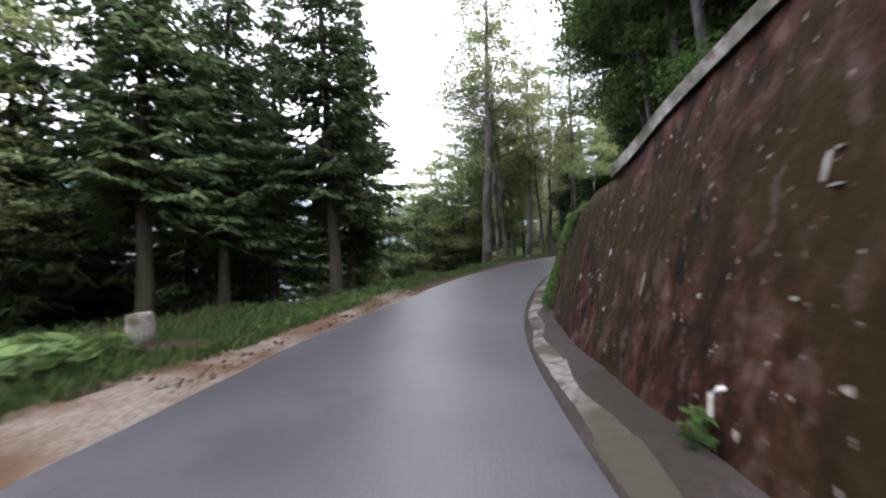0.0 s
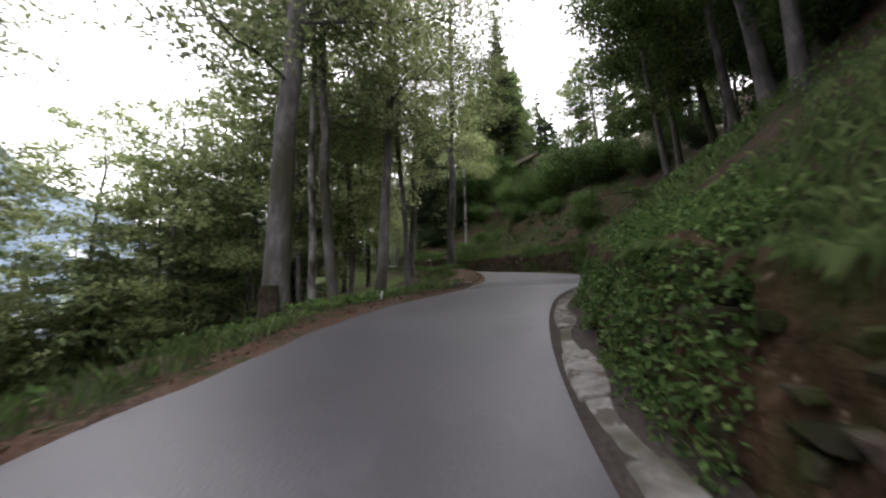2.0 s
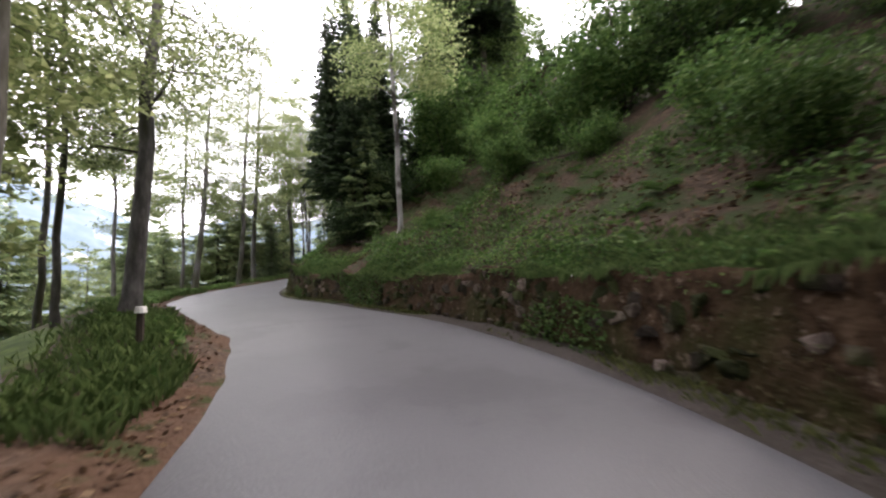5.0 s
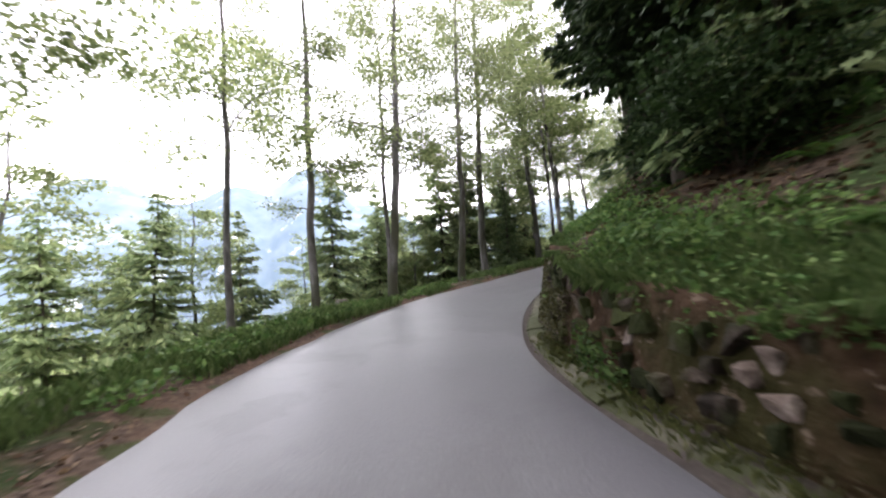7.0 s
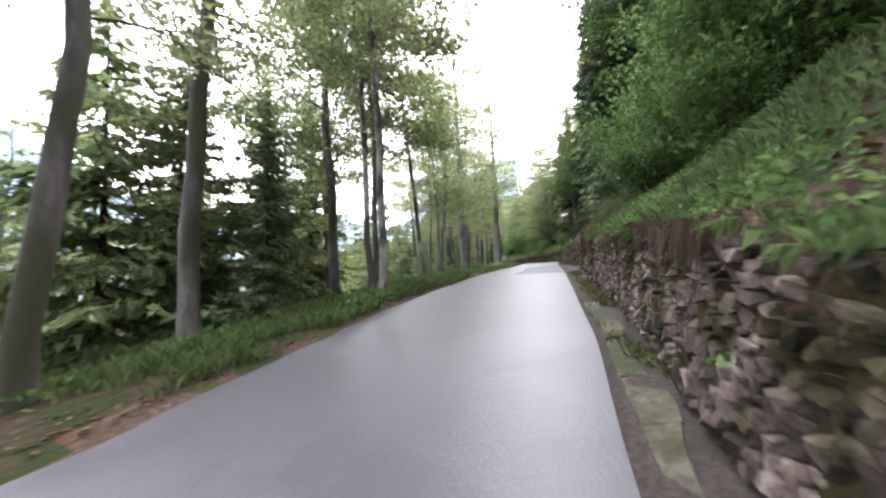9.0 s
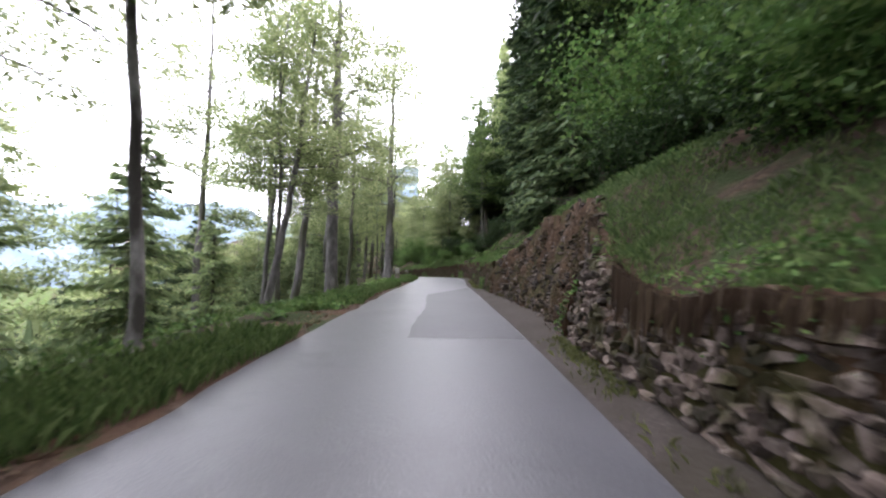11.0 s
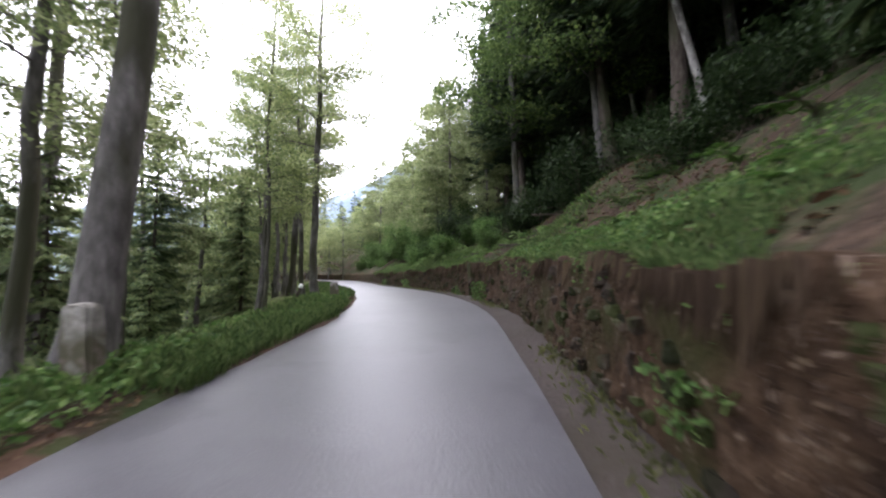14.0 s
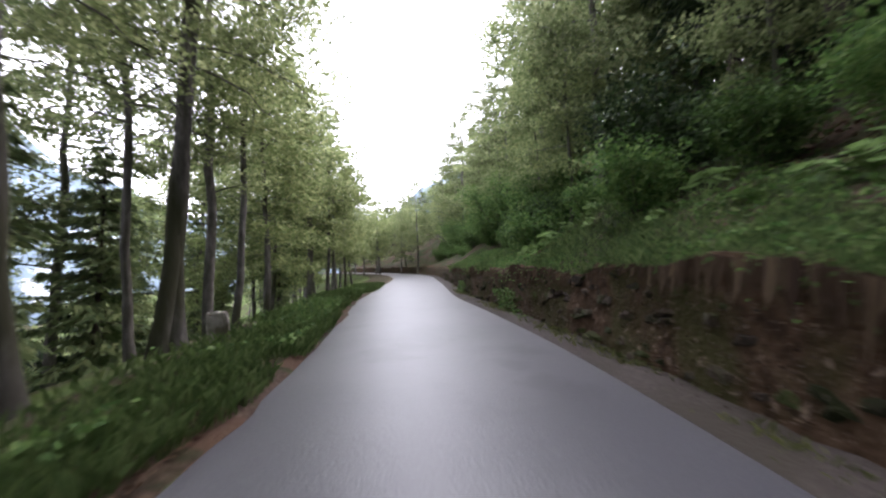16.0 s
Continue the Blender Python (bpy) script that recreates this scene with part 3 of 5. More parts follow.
# ---- kerb stones of pale concrete in the gutter ----
def kerb(s0, s1, seed, material, label):
    run = new("kerb")
    run.matrix_world = Matrix.Translation(along(s0, 1.85, 0))
    inv = run.matrix_world.inverted()
    r = np.random.RandomState(seed)
    x = s0
    while x < s1:
        w = r.uniform(0.8, 1.3)
        n = 6
        q = np.linspace(x + 0.006, x + w - 0.006, n)
        li, lo = 1.86 + r.uniform(-0.01, 0.01), min(float(wall_foot(x)) - 0.04, 2.13) + r.uniform(-0.03, 0.02)
        up = 0.012 + r.uniform(-0.015, 0.02)
        prof_l = np.stack([li + 0.03 * np.sin(q * 1.9), li + 0.01 + 0.03 * np.sin(q * 1.9), li + 0.04 + 0.03 * np.sin(q * 1.9), lo - 0.04 + 0.05 * np.sin(q * 2.7), lo + 0.05 * np.sin(q * 2.7)], 1)
        prof_h = np.array([-0.05, up - 0.02, up, up + 0.02, -0.05])
        v, f = strip(q, prof_l + r.uniform(-0.006, 0.006, (n, 5)), prof_h[None] + r.uniform(-0.005, 0.005, (n, 5)))
        v = [inv @ Vector(p) for p in v]
        mesh_object("kerb_stone", v, f.tolist() + [[0, 1, 2, 3, 4], list(range(len(v) - 5, len(v)))[::-1]], material, run)
        x += w
    return tagged(run, label, "kerb", kind="structure")


kerb(-6, 28, 44, KERB_CONCRETE, "gutter edge of pale worn concrete slabs at the foot of the wall")
kerb(46, 64, 95, GUTTER, "mossy brown concrete gutter slabs at the foot of the wall")


# ---- trees ----
def tube(path, radii, sides=8):
    """Points and faces of a tapered limb."""
    path, n = np.asarray(path, float), len(path)
    t = np.gradient(path, axis=0)
    t /= np.linalg.norm(t, axis=1)[:, None] + 1e-9
    ref = np.where(np.abs(t[:, 2:3]) > 0.8, np.array([[1.0, 0, 0]]), np.array([[0, 0, 1.0]]))
    a = np.cross(t, ref)
    a /= np.linalg.norm(a, axis=1)[:, None] + 1e-9
    b = np.cross(t, a)
    g = np.linspace(0, 2 * math.pi, sides, endpoint=False)
    v = path[:, None] + np.asarray(radii)[:, None, None] * (np.cos(g)[None, :, None] * a[:, None] + np.sin(g)[None, :, None] * b[:, None])
    i = np.arange(n - 1)[:, None] * sides + np.arange(sides)[None]
    j = np.arange(n - 1)[:, None] * sides + (np.arange(sides)[None] + 1) % sides
    return v.reshape(-1, 3), np.stack([i, j, j + sides, i + sides], -1).reshape(-1, 4)


def join(parts):
    vs, fs, base = [], [], 0
    for v, f in parts:
        vs.append(v)
        fs.append(f + base)
        base += len(v)
    return np.concatenate(vs), np.concatenate(fs)


def leaves(centres, size, r, flat=0.5, long=1.5, sides=4):
    """A leaf at each place, diamond-shaped or three-cornered, turned at random, flat ones lying more level."""
    n = len(centres)
    a = r.normal(size=(n, 3)) * [1, 1, flat]
    a /= np.linalg.norm(a, axis=1)[:, None]
    b = np.cross(a, r.normal(size=(n, 3)) * [flat, flat, 1])
    b /= np.linalg.norm(b, axis=1)[:, None] + 1e-9
    k = size * r.uniform(0.6, 1.4, (n, 1))
    if sides == 3:
        v = np.stack([centres + b * k * 0.5 - a * k * 0.4, centres + a * k * long * 0.6, centres - b * k * 0.5 - a * k * 0.4], 1)
    else:
        v = np.stack([centres - a * k * long / 2, centres + b * k * 0.42 - a * k * 0.05, centres + a * k * long / 2, centres - b * k * 0.42 - a * k * 0.05], 1)
    return v.reshape(-1, 3), np.arange(sides * n).reshape(-1, sides)


def tree_thing(name, trunk, crown, bark, leaf, label, category):
    thing = new(name)
    mesh_object("trunk", *trunk, bark, thing, smooth=True)
    mesh_object("crown", *crown, leaf, thing)
    return tagged(thing, label, category)


def broadleaf(seed, height, base, spread, count, radius, leaf_size=0.2, bark=BARK, leaf=LEAF, label="", low=0.35, limbs=34):
    """A tall forest tree: a long trunk, limbs with side twigs, and leaves in flat layered sprays along them."""
    r = np.random.RandomState(seed)
    z = np.linspace(-0.6, height * 0.97, 16)
    wob = np.cumsum(r.normal(0, 0.06, (16, 2)), axis=0)
    path = np.c_[wob - wob[0], z]
    rad = radius * np.interp(z / height, [-0.05, 0.0, 0.04, 0.5, 1], [1.6, 1.25, 1.0, 0.66, 0.08])
    parts = [tube(path, rad, 10)]
    centres, spreads, weights = [], [], []
    for i in range(limbs):
        u = base / height + (1 - base / height) * ((i + r.rand()) / limbs) ** 0.9 * 0.97
        if r.rand() < 0.14:
            u = max(0.16, u * low * 2)
        p0 = np.array([np.interp(u * height, z, path[:, k]) for k in range(3)])
        az = i * 2.4 + r.uniform(-0.5, 0.5)
        ln = spread * r.uniform(0.55, 1.05) * np.interp(u, [0.15, 0.4, 0.7, 1.0], [0.75, 1.0, 0.85, 0.25])
        rise = r.uniform(0.1, 0.55) + 0.7 * max(u - 0.6, 0)
        k = np.linspace(0, 1, 6)
        bend = az + r.uniform(-0.5, 0.5) * k
        q = p0 + np.c_[np.cos(bend) * ln * k, np.sin(bend) * ln * k, ln * (rise * k - 0.28 * k**2) + r.normal(0, 0.03, 6) * ln * k]
        rr = radius * 0.26 * (1 - 0.6 * u) * ln / spread
        parts.append(tube(q, rr * (1 - 0.88 * k) + 0.006, 5))
        side = np.array([-np.sin(az), np.cos(az), 0])
        for j in range(11):
            t = r.uniform(0.22, 1.0)
            st = np.array([np.interp(t, k, q[:, m]) for m in range(3)])
            out = r.uniform(0.12, 0.42) * ln * (1.15 - 0.6 * t) * (1 if j % 2 else -1)
            c = st + side * out + np.array([np.cos(az), np.sin(az), 0]) * abs(out) * 0.6 + [0, 0, r.normal(0.02, 0.07) * ln - 0.12 * abs(out)]
            centres.append(c)
            spreads.append(ln * r.uniform(0.09, 0.2))
            weights.append(spreads[-1] ** 1.5)
            if j < 7:
                parts.append(tube(np.stack([st, (st + c) / 2 + [0, 0, 0.04], c]), [rr * 0.3 + 0.004, rr * 0.2 + 0.003, 0.003], 3))
    centres, spreads, weights = np.array(centres), np.array(spreads), np.array(weights)
    which = r.choice(len(centres), size=count, p=weights / weights.sum())
    c = centres[which] + r.normal(size=(count, 3)) * spreads[which][:, None] * [1, 1, 0.32]
    return tree_thing("broadleaf_tree", join(parts), leaves(c, leaf_size, r, 0.45, sides=3), bark, leaf, label, "tree")


def conifer(seed, height, spread, leaf=NEEDLE_SHADED, label="", base=0.06, dense=1.0, radius=None, spray=1.0, name="spruce"):
    """A spruce: a straight trunk with whorls of drooping boughs hung with needle sprays."""
    r = np.random.RandomState(seed)
    radius = radius or height * 0.012
    z = np.linspace(-0.5, height, 9)
    parts = [tube(np.c_[0.02 * np.sin(z), 0.02 * np.cos(z), z], radius * np.interp(z, [-0.5, 0, height], [1.4, 1.1, 0.05]), 8)]
    cs, ds, ks = [], [], []
    levels = int(height / 0.42 * dense)
    for i in range(levels):
        u = base + (1 - base) * (i + 0.5) / levels
        ln0 = spread * (1 - u) ** 0.8 + 0.12
        for j in range(r.randint(5, 8)):
            az, ln = r.uniform(0, 6.28), ln0 * r.uniform(0.6, 1.1)
            p0 = np.array([0, 0, u * height + r.uniform(-0.15, 0.15)])
            k = np.linspace(0, 1, 5)
            droop = r.uniform(0.25, 0.55) * (1 - u) + 0.05
            q = p0 + np.c_[np.cos(az) * ln * k, np.sin(az) * ln * k, ln * (-droop * k * 1.3 + 0.5 * droop * k**2 + (0.25 * u) * k)]
            if ln > 0.5:
                parts.append(tube(q, 0.02 * (1 - 0.8 * k) + 0.004, 3))
            m = max(7, int(ln * 26 * dense))
            t = r.uniform(0.12, 1.05, m)
            c = np.stack([np.interp(t, k, q[:, x]) for x in range(3)], 1)
            side = np.array([-np.sin(az), np.cos(az), 0])
            off = r.uniform(-1, 1, m) * (0.32 * ln * (1.1 - t) + 0.06)
            d = np.array([np.cos(az), np.sin(az), -0.35])[None] * r.uniform(0.4, 1, (m, 1)) + side[None] * np.sign(off)[:, None] * 0.7 + np.c_[0 * t, 0 * t, -r.uniform(0.05, 0.6, m)]
            cs.append(c + side[None] * off[:, None] - np.c_[0 * t, 0 * t, np.abs(off) * 0.3])
            ds.append(d)
            ks.append(np.full(m, spray * (0.1 + 0.052 * min(ln, 2.5))))
    c, d, k = np.concatenate(cs), np.concatenate(ds), np.concatenate(ks)[:, None]
    d /= np.linalg.norm(d, axis=1)[:, None]
    n = len(c)
    b = np.cross(d, r.normal(size=(n, 3)) * [0.5, 0.5, 1])
    b /= np.linalg.norm(b, axis=1)[:, None] + 1e-9
    v = np.stack([c - d * k * 0.8 + b * k * 0.4, c + d * k * 1.25, c - d * k * 0.8 - b * k * 0.4], 1).reshape(-1, 3)
    return tree_thing(name, join(parts), (v, np.arange(3 * n).reshape(-1, 3)), BARK_DARK, leaf, label, "conifer")


def shrub(seed, height, spread, count, leaf=HERB, size=0.11, label=""):
    r = np.random.RandomState(seed)
    parts, clumps = [], []
    for i in range(9):
        az, ln = r.uniform(0, 6.28), r.uniform(0.4, 1.0)
        k = np.linspace(0, 1, 5)
        q = np.c_[np.cos(az) * spread * ln * k, np.sin(az) * spread * ln * k, height * r.uniform(0.6, 1.0) * (k * 1.3 - 0.3 * k**2) - 0.15]
        parts.append(tube(q, 0.025 * height / 2 * (1 - 0.8 * k) + 0.004, 4))
        for t in (0.35, 0.55, 0.75, 0.9, 1.0):
            clumps.append([np.interp(t, k, q[:, m]) for m in range(3)])
    clumps = np.array(clumps)
    c = clumps[r.randint(len(clumps), size=count)] + r.normal(size=(count, 3)) * spread * [0.24, 0.24, 0.16]
    c[:, 2] = np.abs(c[:, 2])
    thing = new("shrub")
    mesh_object("branchwork", *join(parts), BARK_DARK, thing)
    mesh_object("foliage", *leaves(c, size, r, 0.5, sides=3), leaf, thing)
    return tagged(thing, label, "shrub")


def plant(first, spots, group):
    """Sets the first of a kind and copies of it at road places: (s, l, turn, scale), and where the trunk leans, by how much along and across the road."""
    first["group"] = group
    for n, (q, l, turned, k, *lean) in enumerate(spots):
        p = along(q, l, 0)
        a, c = lean or (0.04 * math.sin(q * 5), 0.04 * math.sin(q * 3 + 1))
        tx, ty = float(np.interp(q, RS, RT[:, 0])), float(np.interp(q, RS, RT[:, 1]))
        tilt = Vector((0, 0, 1)).rotation_difference(Vector((tx * a + ty * c, ty * a - tx * c, 1))).to_matrix().to_4x4()
        m = Matrix.Translation((p[0], p[1], float(ground_z(q, l)))) @ tilt @ pose(0, 0, 0, 0, 0, turned)
        ob = copy_thing(first, m) if n else first
        ob.matrix_basis = m @ Matrix.Scale(k, 4)


TALL = "tall slender beech with a grey trunk and airy green crown"
rng = np.random.RandomState(11)
turn = lambda: float(rng.uniform(0, 360))
# trees along the valley side of the road, each at its place
beech_a = broadleaf(1, 20, 6.2, 4.0, 15000, 0.24, 0.095, label=TALL)
beech_b = broadleaf(2, 22, 7.0, 3.8, 15000, 0.2, 0.095, label=TALL)
beech_c = broadleaf(3, 19, 6.0, 4.2, 16000, 0.27, 0.095, label="stout beech with a smooth grey trunk and low limbs")
beech_d = broadleaf(4, 15, 4.6, 2.6, 8000, 0.1, 0.09, label="thin young beech with a slim trunk and light green leaves", leaf=LEAF_LIGHT, limbs=26)
spruce_e = conifer(10, 20, 3.4, dense=1.4, spray=0.85, base=0.24, label="tall dark spruce with a bare lower trunk above the bank, needles coloured darker for shade")
birch_a = broadleaf(5, 16, 5.0, 2.6, 12000, 0.1, 0.09, bark=BARK_PALE, leaf=LEAF_LIGHT, label="slim tree with a pale whitish trunk and light foliage", limbs=24)
wood_a = broadleaf(14, 18, 4.4, 4.0, 11000, 0.2, 0.15, label="forest beech with a grey trunk and full green crown")
wood_c = broadleaf(16, 18, 4.2, 4.2, 22000, 0.18, 0.115, leaf=LEAF_SHADED, label="forest beech with a grey trunk and green crown coloured dark for shade")
wood_b = broadleaf(15, 15, 3.0, 3.6, 10000, 0.14, 0.14, leaf=LEAF_LIGHT, label="forest tree with a thin trunk and light green crown")
spruce_a = conifer(6, 17, 3.2, NEEDLE_MID, dense=1.2, spray=0.8, base=0.2, label="tall dark green spruce with drooping boughs")
spruce_w = conifer(12, 16, 3.0, NEEDLE_MID, dense=0.8, spray=1.25, label="tall dark green spruce among other trees")
spruce_b = conifer(7, 12, 2.7, NEEDLE_MID, dense=1.0, label="dark green spruce with dense drooping boughs")
spruce_d = conifer(9, 15, 3.2, dense=0.55, spray=1.9, label="tall dark spruce deep in the wood, needles coloured darker for shade")
spruce_c = conifer(8, 6, 1.7, NEEDLE_LIGHT, "young spruce with fresh green boughs", dense=1.4, spray=0.9, name="young_spruce")

plant(beech_c, [(46.6, -2.9, 150, 0.75, 0.02, 0.05), (22.7, -3.8, 200, 1.0, 0.03, 0.03), (96.4, -3.6, 120, 1.0, 0.08, 0.0), (84.6, -3.95, 300, 0.9, 0.05, 0.0)], "beeches beside the road")
plant(beech_a, [(25.7, -3.67, 90, 0.7), (57.4, -3.07, 20, 0.62, 0.06, 0.02), (87.6, -6.6, 60, 0.85, 0.04, 0.02), (79.8, -4.6, 30, 0.5, 0.1, 0.06), (73.5, -7.5, 200, 0.85)], "beeches beside the road")
plant(beech_b, [(36.0, -2.88, 40, 0.85, 0.02, 0.04), (110.1, -3.38, 10, 0.8, 0.02, 0.03), (63.3, -4.2, 10, 0.8, 0.06, 0.03), (60.4, -3.2, 140, 0.66, 0.05, 0.02), (39.8, -4.0, 50, 0.8), (116.7, -4.85, 200, 0.75, 0.02, 0.05), (116.9, -4.5, 20, 0.75, 0.03, 0.05), (113.0, -6.0, 170, 0.8, 0.0, 0.02), (102.0, -9.2, 250, 1.0, 0.02, 0.02), (56.5, -5.3, 280, 0.7), (112.6, -4.0, 30, 0.6), (121.0, -5.5, 100, 0.7), (24.6, -4.2, 310, 0.75), (70.0, -5.2, 60, 0.8), (98.8, -6.8, 75, 0.8), (93.0, -10.5, 190, 0.95), (90.0, -12.5, 310, 1.0)], "beeches beside the road")
plant(beech_d, [(118.5, -6.2, 30, 1.0), (14.5, -14, 180, 1.1), (21.0, -12.5, 120, 1.1), (27.4, -11.0, 330, 1.1), (5.0, -12, 10, 1.0), (3.0, -14, 80, 1.05), (1.5, -11.5, 200, 0.95), (47.9, -4.1, 50, 0.85), (28.7, -4.1, 180, 1.0), (53.2, -3.9, 30, 0.75), (82.0, -5.6, 10, 0.8), (80.5, -4.5, 0, 0.75), (50.0, -4.6, 100, 0.9), (59.0, -5.6, 200, 1.0), (108.6, -5.1, 70, 0.8), (122.0, -5.2, 140, 1.1), (44.0, -6.5, 60, 1.2), (70.8, -4.2, 20, 1.0), (106.0, -8.8, 220, 1.15)], "young beeches beside the road")
plant(birch_a, [(67.4, -2.75, 0, 1.0), (68.1, -3.2, 90, 0.9), (24.6, -4.79, 200, 1.1), (46.0, 4.2, 0, 0.9), (72.6, -3.3, 10, 0.8), (32.0, 11, 0, 0.9), (33.2, 11.6, 60, 0.9), (34.4, 12.4, 120, 0.9), (35.6, 12.8, 180, 0.9), (102.3, 8.6, 180, 1.2, 0.08, -0.12), (107.0, 10.5, 100, 1.1, 0.08, -0.1)], "pale-barked trees")
# the wood behind them: counts, stretch along the road, offsets, and the mix of kinds
wood = {k: [] for k in "abcdstyfe"}
MIX = [
    (40, -14, 9, -24, -10, "bbba", 0.6, 0.9),
    (20, -14, 8, -22, -10, "yt", 0.9, 1.3),
    (8, 9, 19, -24, -15, "abs", 0.75, 1.0),
    (20, 9, 20, -24, -13, "sst", 0.8, 1.1),
    (90, -30, 26, -44, -22, "f", 0.95, 1.4),
    (26, -14, 10, -24, -15, "ft", 0.8, 1.1),
    (5, 19, 34, -26, -15, "bb", 0.7, 0.95),
    (16, 30, 46, -24, -9, "bb", 0.7, 1.0),
    (8, 34, 46, -18, -7, "yyy", 0.9, 1.5),
    (120, 44, 74, -24, -8.0, "y", 0.7, 1.6),
    (30, 44, 74, -16, -7, "b", 0.4, 0.6),
    (40, 44, 72, -40, -16, "bbb", 0.75, 1.1),
    (80, 72, 128, -24, -6.5, "y", 0.6, 1.3),
    (22, 68, 128, -34, -14, "abb", 0.6, 0.85),
    (44, 124, 166, -12, -4.8, "abbb", 0.65, 0.95),
    (34, -12, 26, 8, 18, "ccsst", 0.75, 1.1),
    (50, 8, 28, 7.0, 14, "ccce", 0.8, 1.05),
    (30, 26, 36, 12, 20, "ccbe", 0.7, 1.0),
    (7, 31, 37, 10, 14, "cb", 0.6, 0.85),
    (10, 53, 60, 4.8, 7.5, "es", 0.4, 0.55),
    (34, 60, 76, 7.0, 14, "ccet", 0.6, 0.9),
    (110, 74, 113, 6.4, 14, "eeec", 0.8, 1.1),
    (90, 76, 116, 9.5, 20, "f", 0.9, 1.2),
    (30, 106, 119, 7, 14, "eec", 0.75, 1.0),
    (24, 118, 128, 6.5, 15, "bbba", 0.6, 0.9),
    (70, 118, 166, 6.2, 14, "bbab", 0.65, 0.95),
    (110, 158, 198, -18, 18, "abab", 0.45, 0.7),
    (50, 140, 200, 14, 44, "f", 0.6, 0.9),
    # spruces farther uphill, added to keep sky light off the bank
    (30, 0, 24, 17, 36, "f", 0.8, 1.2),
    (30, 32, 43, 11.5, 20, "cbb", 0.55, 0.85),
    (26, 24, 40, 14, 24, "c", 0.6, 0.85),
    (26, 22, 42, 22, 40, "f", 0.6, 0.9),
    (40, 112, 160, 4.9, 7.0, "b", 0.35, 0.55),
    # more spruces added high on the hill to shade the slope below
    (90, 80, 135, 15, 36, "f", 0.8, 1.2),
]
for n, s0, s1, l0, l1, kinds, k0, k1 in MIX:
    for i in range(n):
        wood[kinds[rng.randint(len(kinds))]].append((rng.uniform(s0, s1), rng.uniform(l0, l1), turn(), rng.uniform(k0, k1)))
# the closed stand on the slope below the last bend
low = np.random.RandomState(77)
for n, s0, s1, l0, l1, kinds, k0, k1 in ((34, 107, 142, -28, -9, "abb", 0.6, 0.9), (26, 104, 140, -24, -9, "s", 0.5, 0.8), (24, 108, 136, -13, -6.5, "y", 0.7, 1.3), (40, 100, 140, -44, -20, "f", 0.7, 1.0)):
    for i in range(n):
        wood[kinds[low.randint(len(kinds))]].append((low.uniform(s0, s1), low.uniform(l0, l1), low.uniform(0, 360), low.uniform(k0, k1)))


def room(spots, gap):
    kept = []
    for q in spots:
        if all((q[0] - k[0]) ** 2 + (q[1] - k[1]) ** 2 > gap * gap for k in kept):
            kept.append(q)
    return kept


plant(wood_c, [(8.8, 5.4, 90, 0.6, 0.0, -0.06), (11.4, 5.6, 190, 0.62, 0.0, -0.08), (14.0, 5.4, 280, 0.6, 0.0, -0.06), (18.6, 5.4, 20, 0.62, 0.0, -0.06), (22.2, 5.4, 120, 0.6, 0.0, -0.06), (9.8, 7.2, 30, 0.7, 0.0, -0.1), (12.6, 6.6, 200, 0.75, 0.0, -0.1), (7.0, 7.6, 100, 0.7, 0.0, -0.1), (15.6, 6.4, 50, 0.75, 0.0, -0.08), (11.2, 8.6, 300, 0.7), (14.2, 8.4, 160, 0.75), (33.5, 8.4, 0, 0.95, 0.0, -0.12), (30.2, 6.6, 140, 0.85, 0.04, -0.1), (31.8, 5.2, 250, 0.7, 0.02, -0.06), (25.4, 5.6, 10, 0.8, 0.0, -0.08), (35.5, 9.4, 60, 0.9, 0.0, -0.1), (31.4, 9.8, 130, 0.9, 0.0, -0.08), (24.0, 6.2, 20, 0.85), (20.5, 6.0, 70, 0.85), (17.0, 6.2, 120, 0.85), (27.5, 8.6, 240, 0.85)] + room(wood["c"], 3.0), "trees of the wood")
plant(wood_a, room(wood["a"], 3.5), "trees of the wood")
plant(wood_b, [(26.5, -8.0, 10, 0.85), (30.5, -7.0, 100, 0.85), (43.0, -5.6, 60, 0.8), (65.5, -7.0, 40, 0.6), (70.5, -7.5, 140, 0.7)] + room(wood["b"], 3), "trees of the wood")
plant(spruce_a, [(13.5, -5.3, 0, 1.0), (9.5, -8.5, 50, 1.05), (16.5, -7.2, 90, 1.0), (11.5, -8.2, 20, 0.95), (14.6, -9.5, 70, 1.05), (12.6, -11.5, 10, 1.0), (15.2, -12.5, 200, 0.95)], "spruces beside the road")
plant(spruce_w, [(10.5, -13.8, 200, 0.9), (13.2, -16.8, 10, 0.95), (8.6, -12.0, 70, 0.8), (16.0, -19.5, 40, 1.0), (11.6, -19.0, 150, 1.0), (55.0, 5.0, 0, 0.52), (52.6, 5.6, 90, 0.45), (57.2, 4.8, 200, 0.52), (3.6, -12.8, 10, 0.85), (0.8, -13.5, 60, 0.9), (5.6, -16, 120, 0.95), (-1.2, -12.5, 20, 0.85), (64.6, -3.8, 0, 0.27), (66.6, -5.2, 60, 0.3), (73.6, -8.6, 140, 0.7), (84.0, 5.6, 0, 0.8), (86.6, 5.9, 100, 0.9), (88.6, 6.6, 200, 0.85), (90.8, 6.0, 20, 0.9), (93.4, 6.4, 60, 0.85), (81.6, 6.8, 90, 0.85), (79.4, 7.4, 10, 0.8)] + room(wood["s"], 3.2), "spruces of the wood")
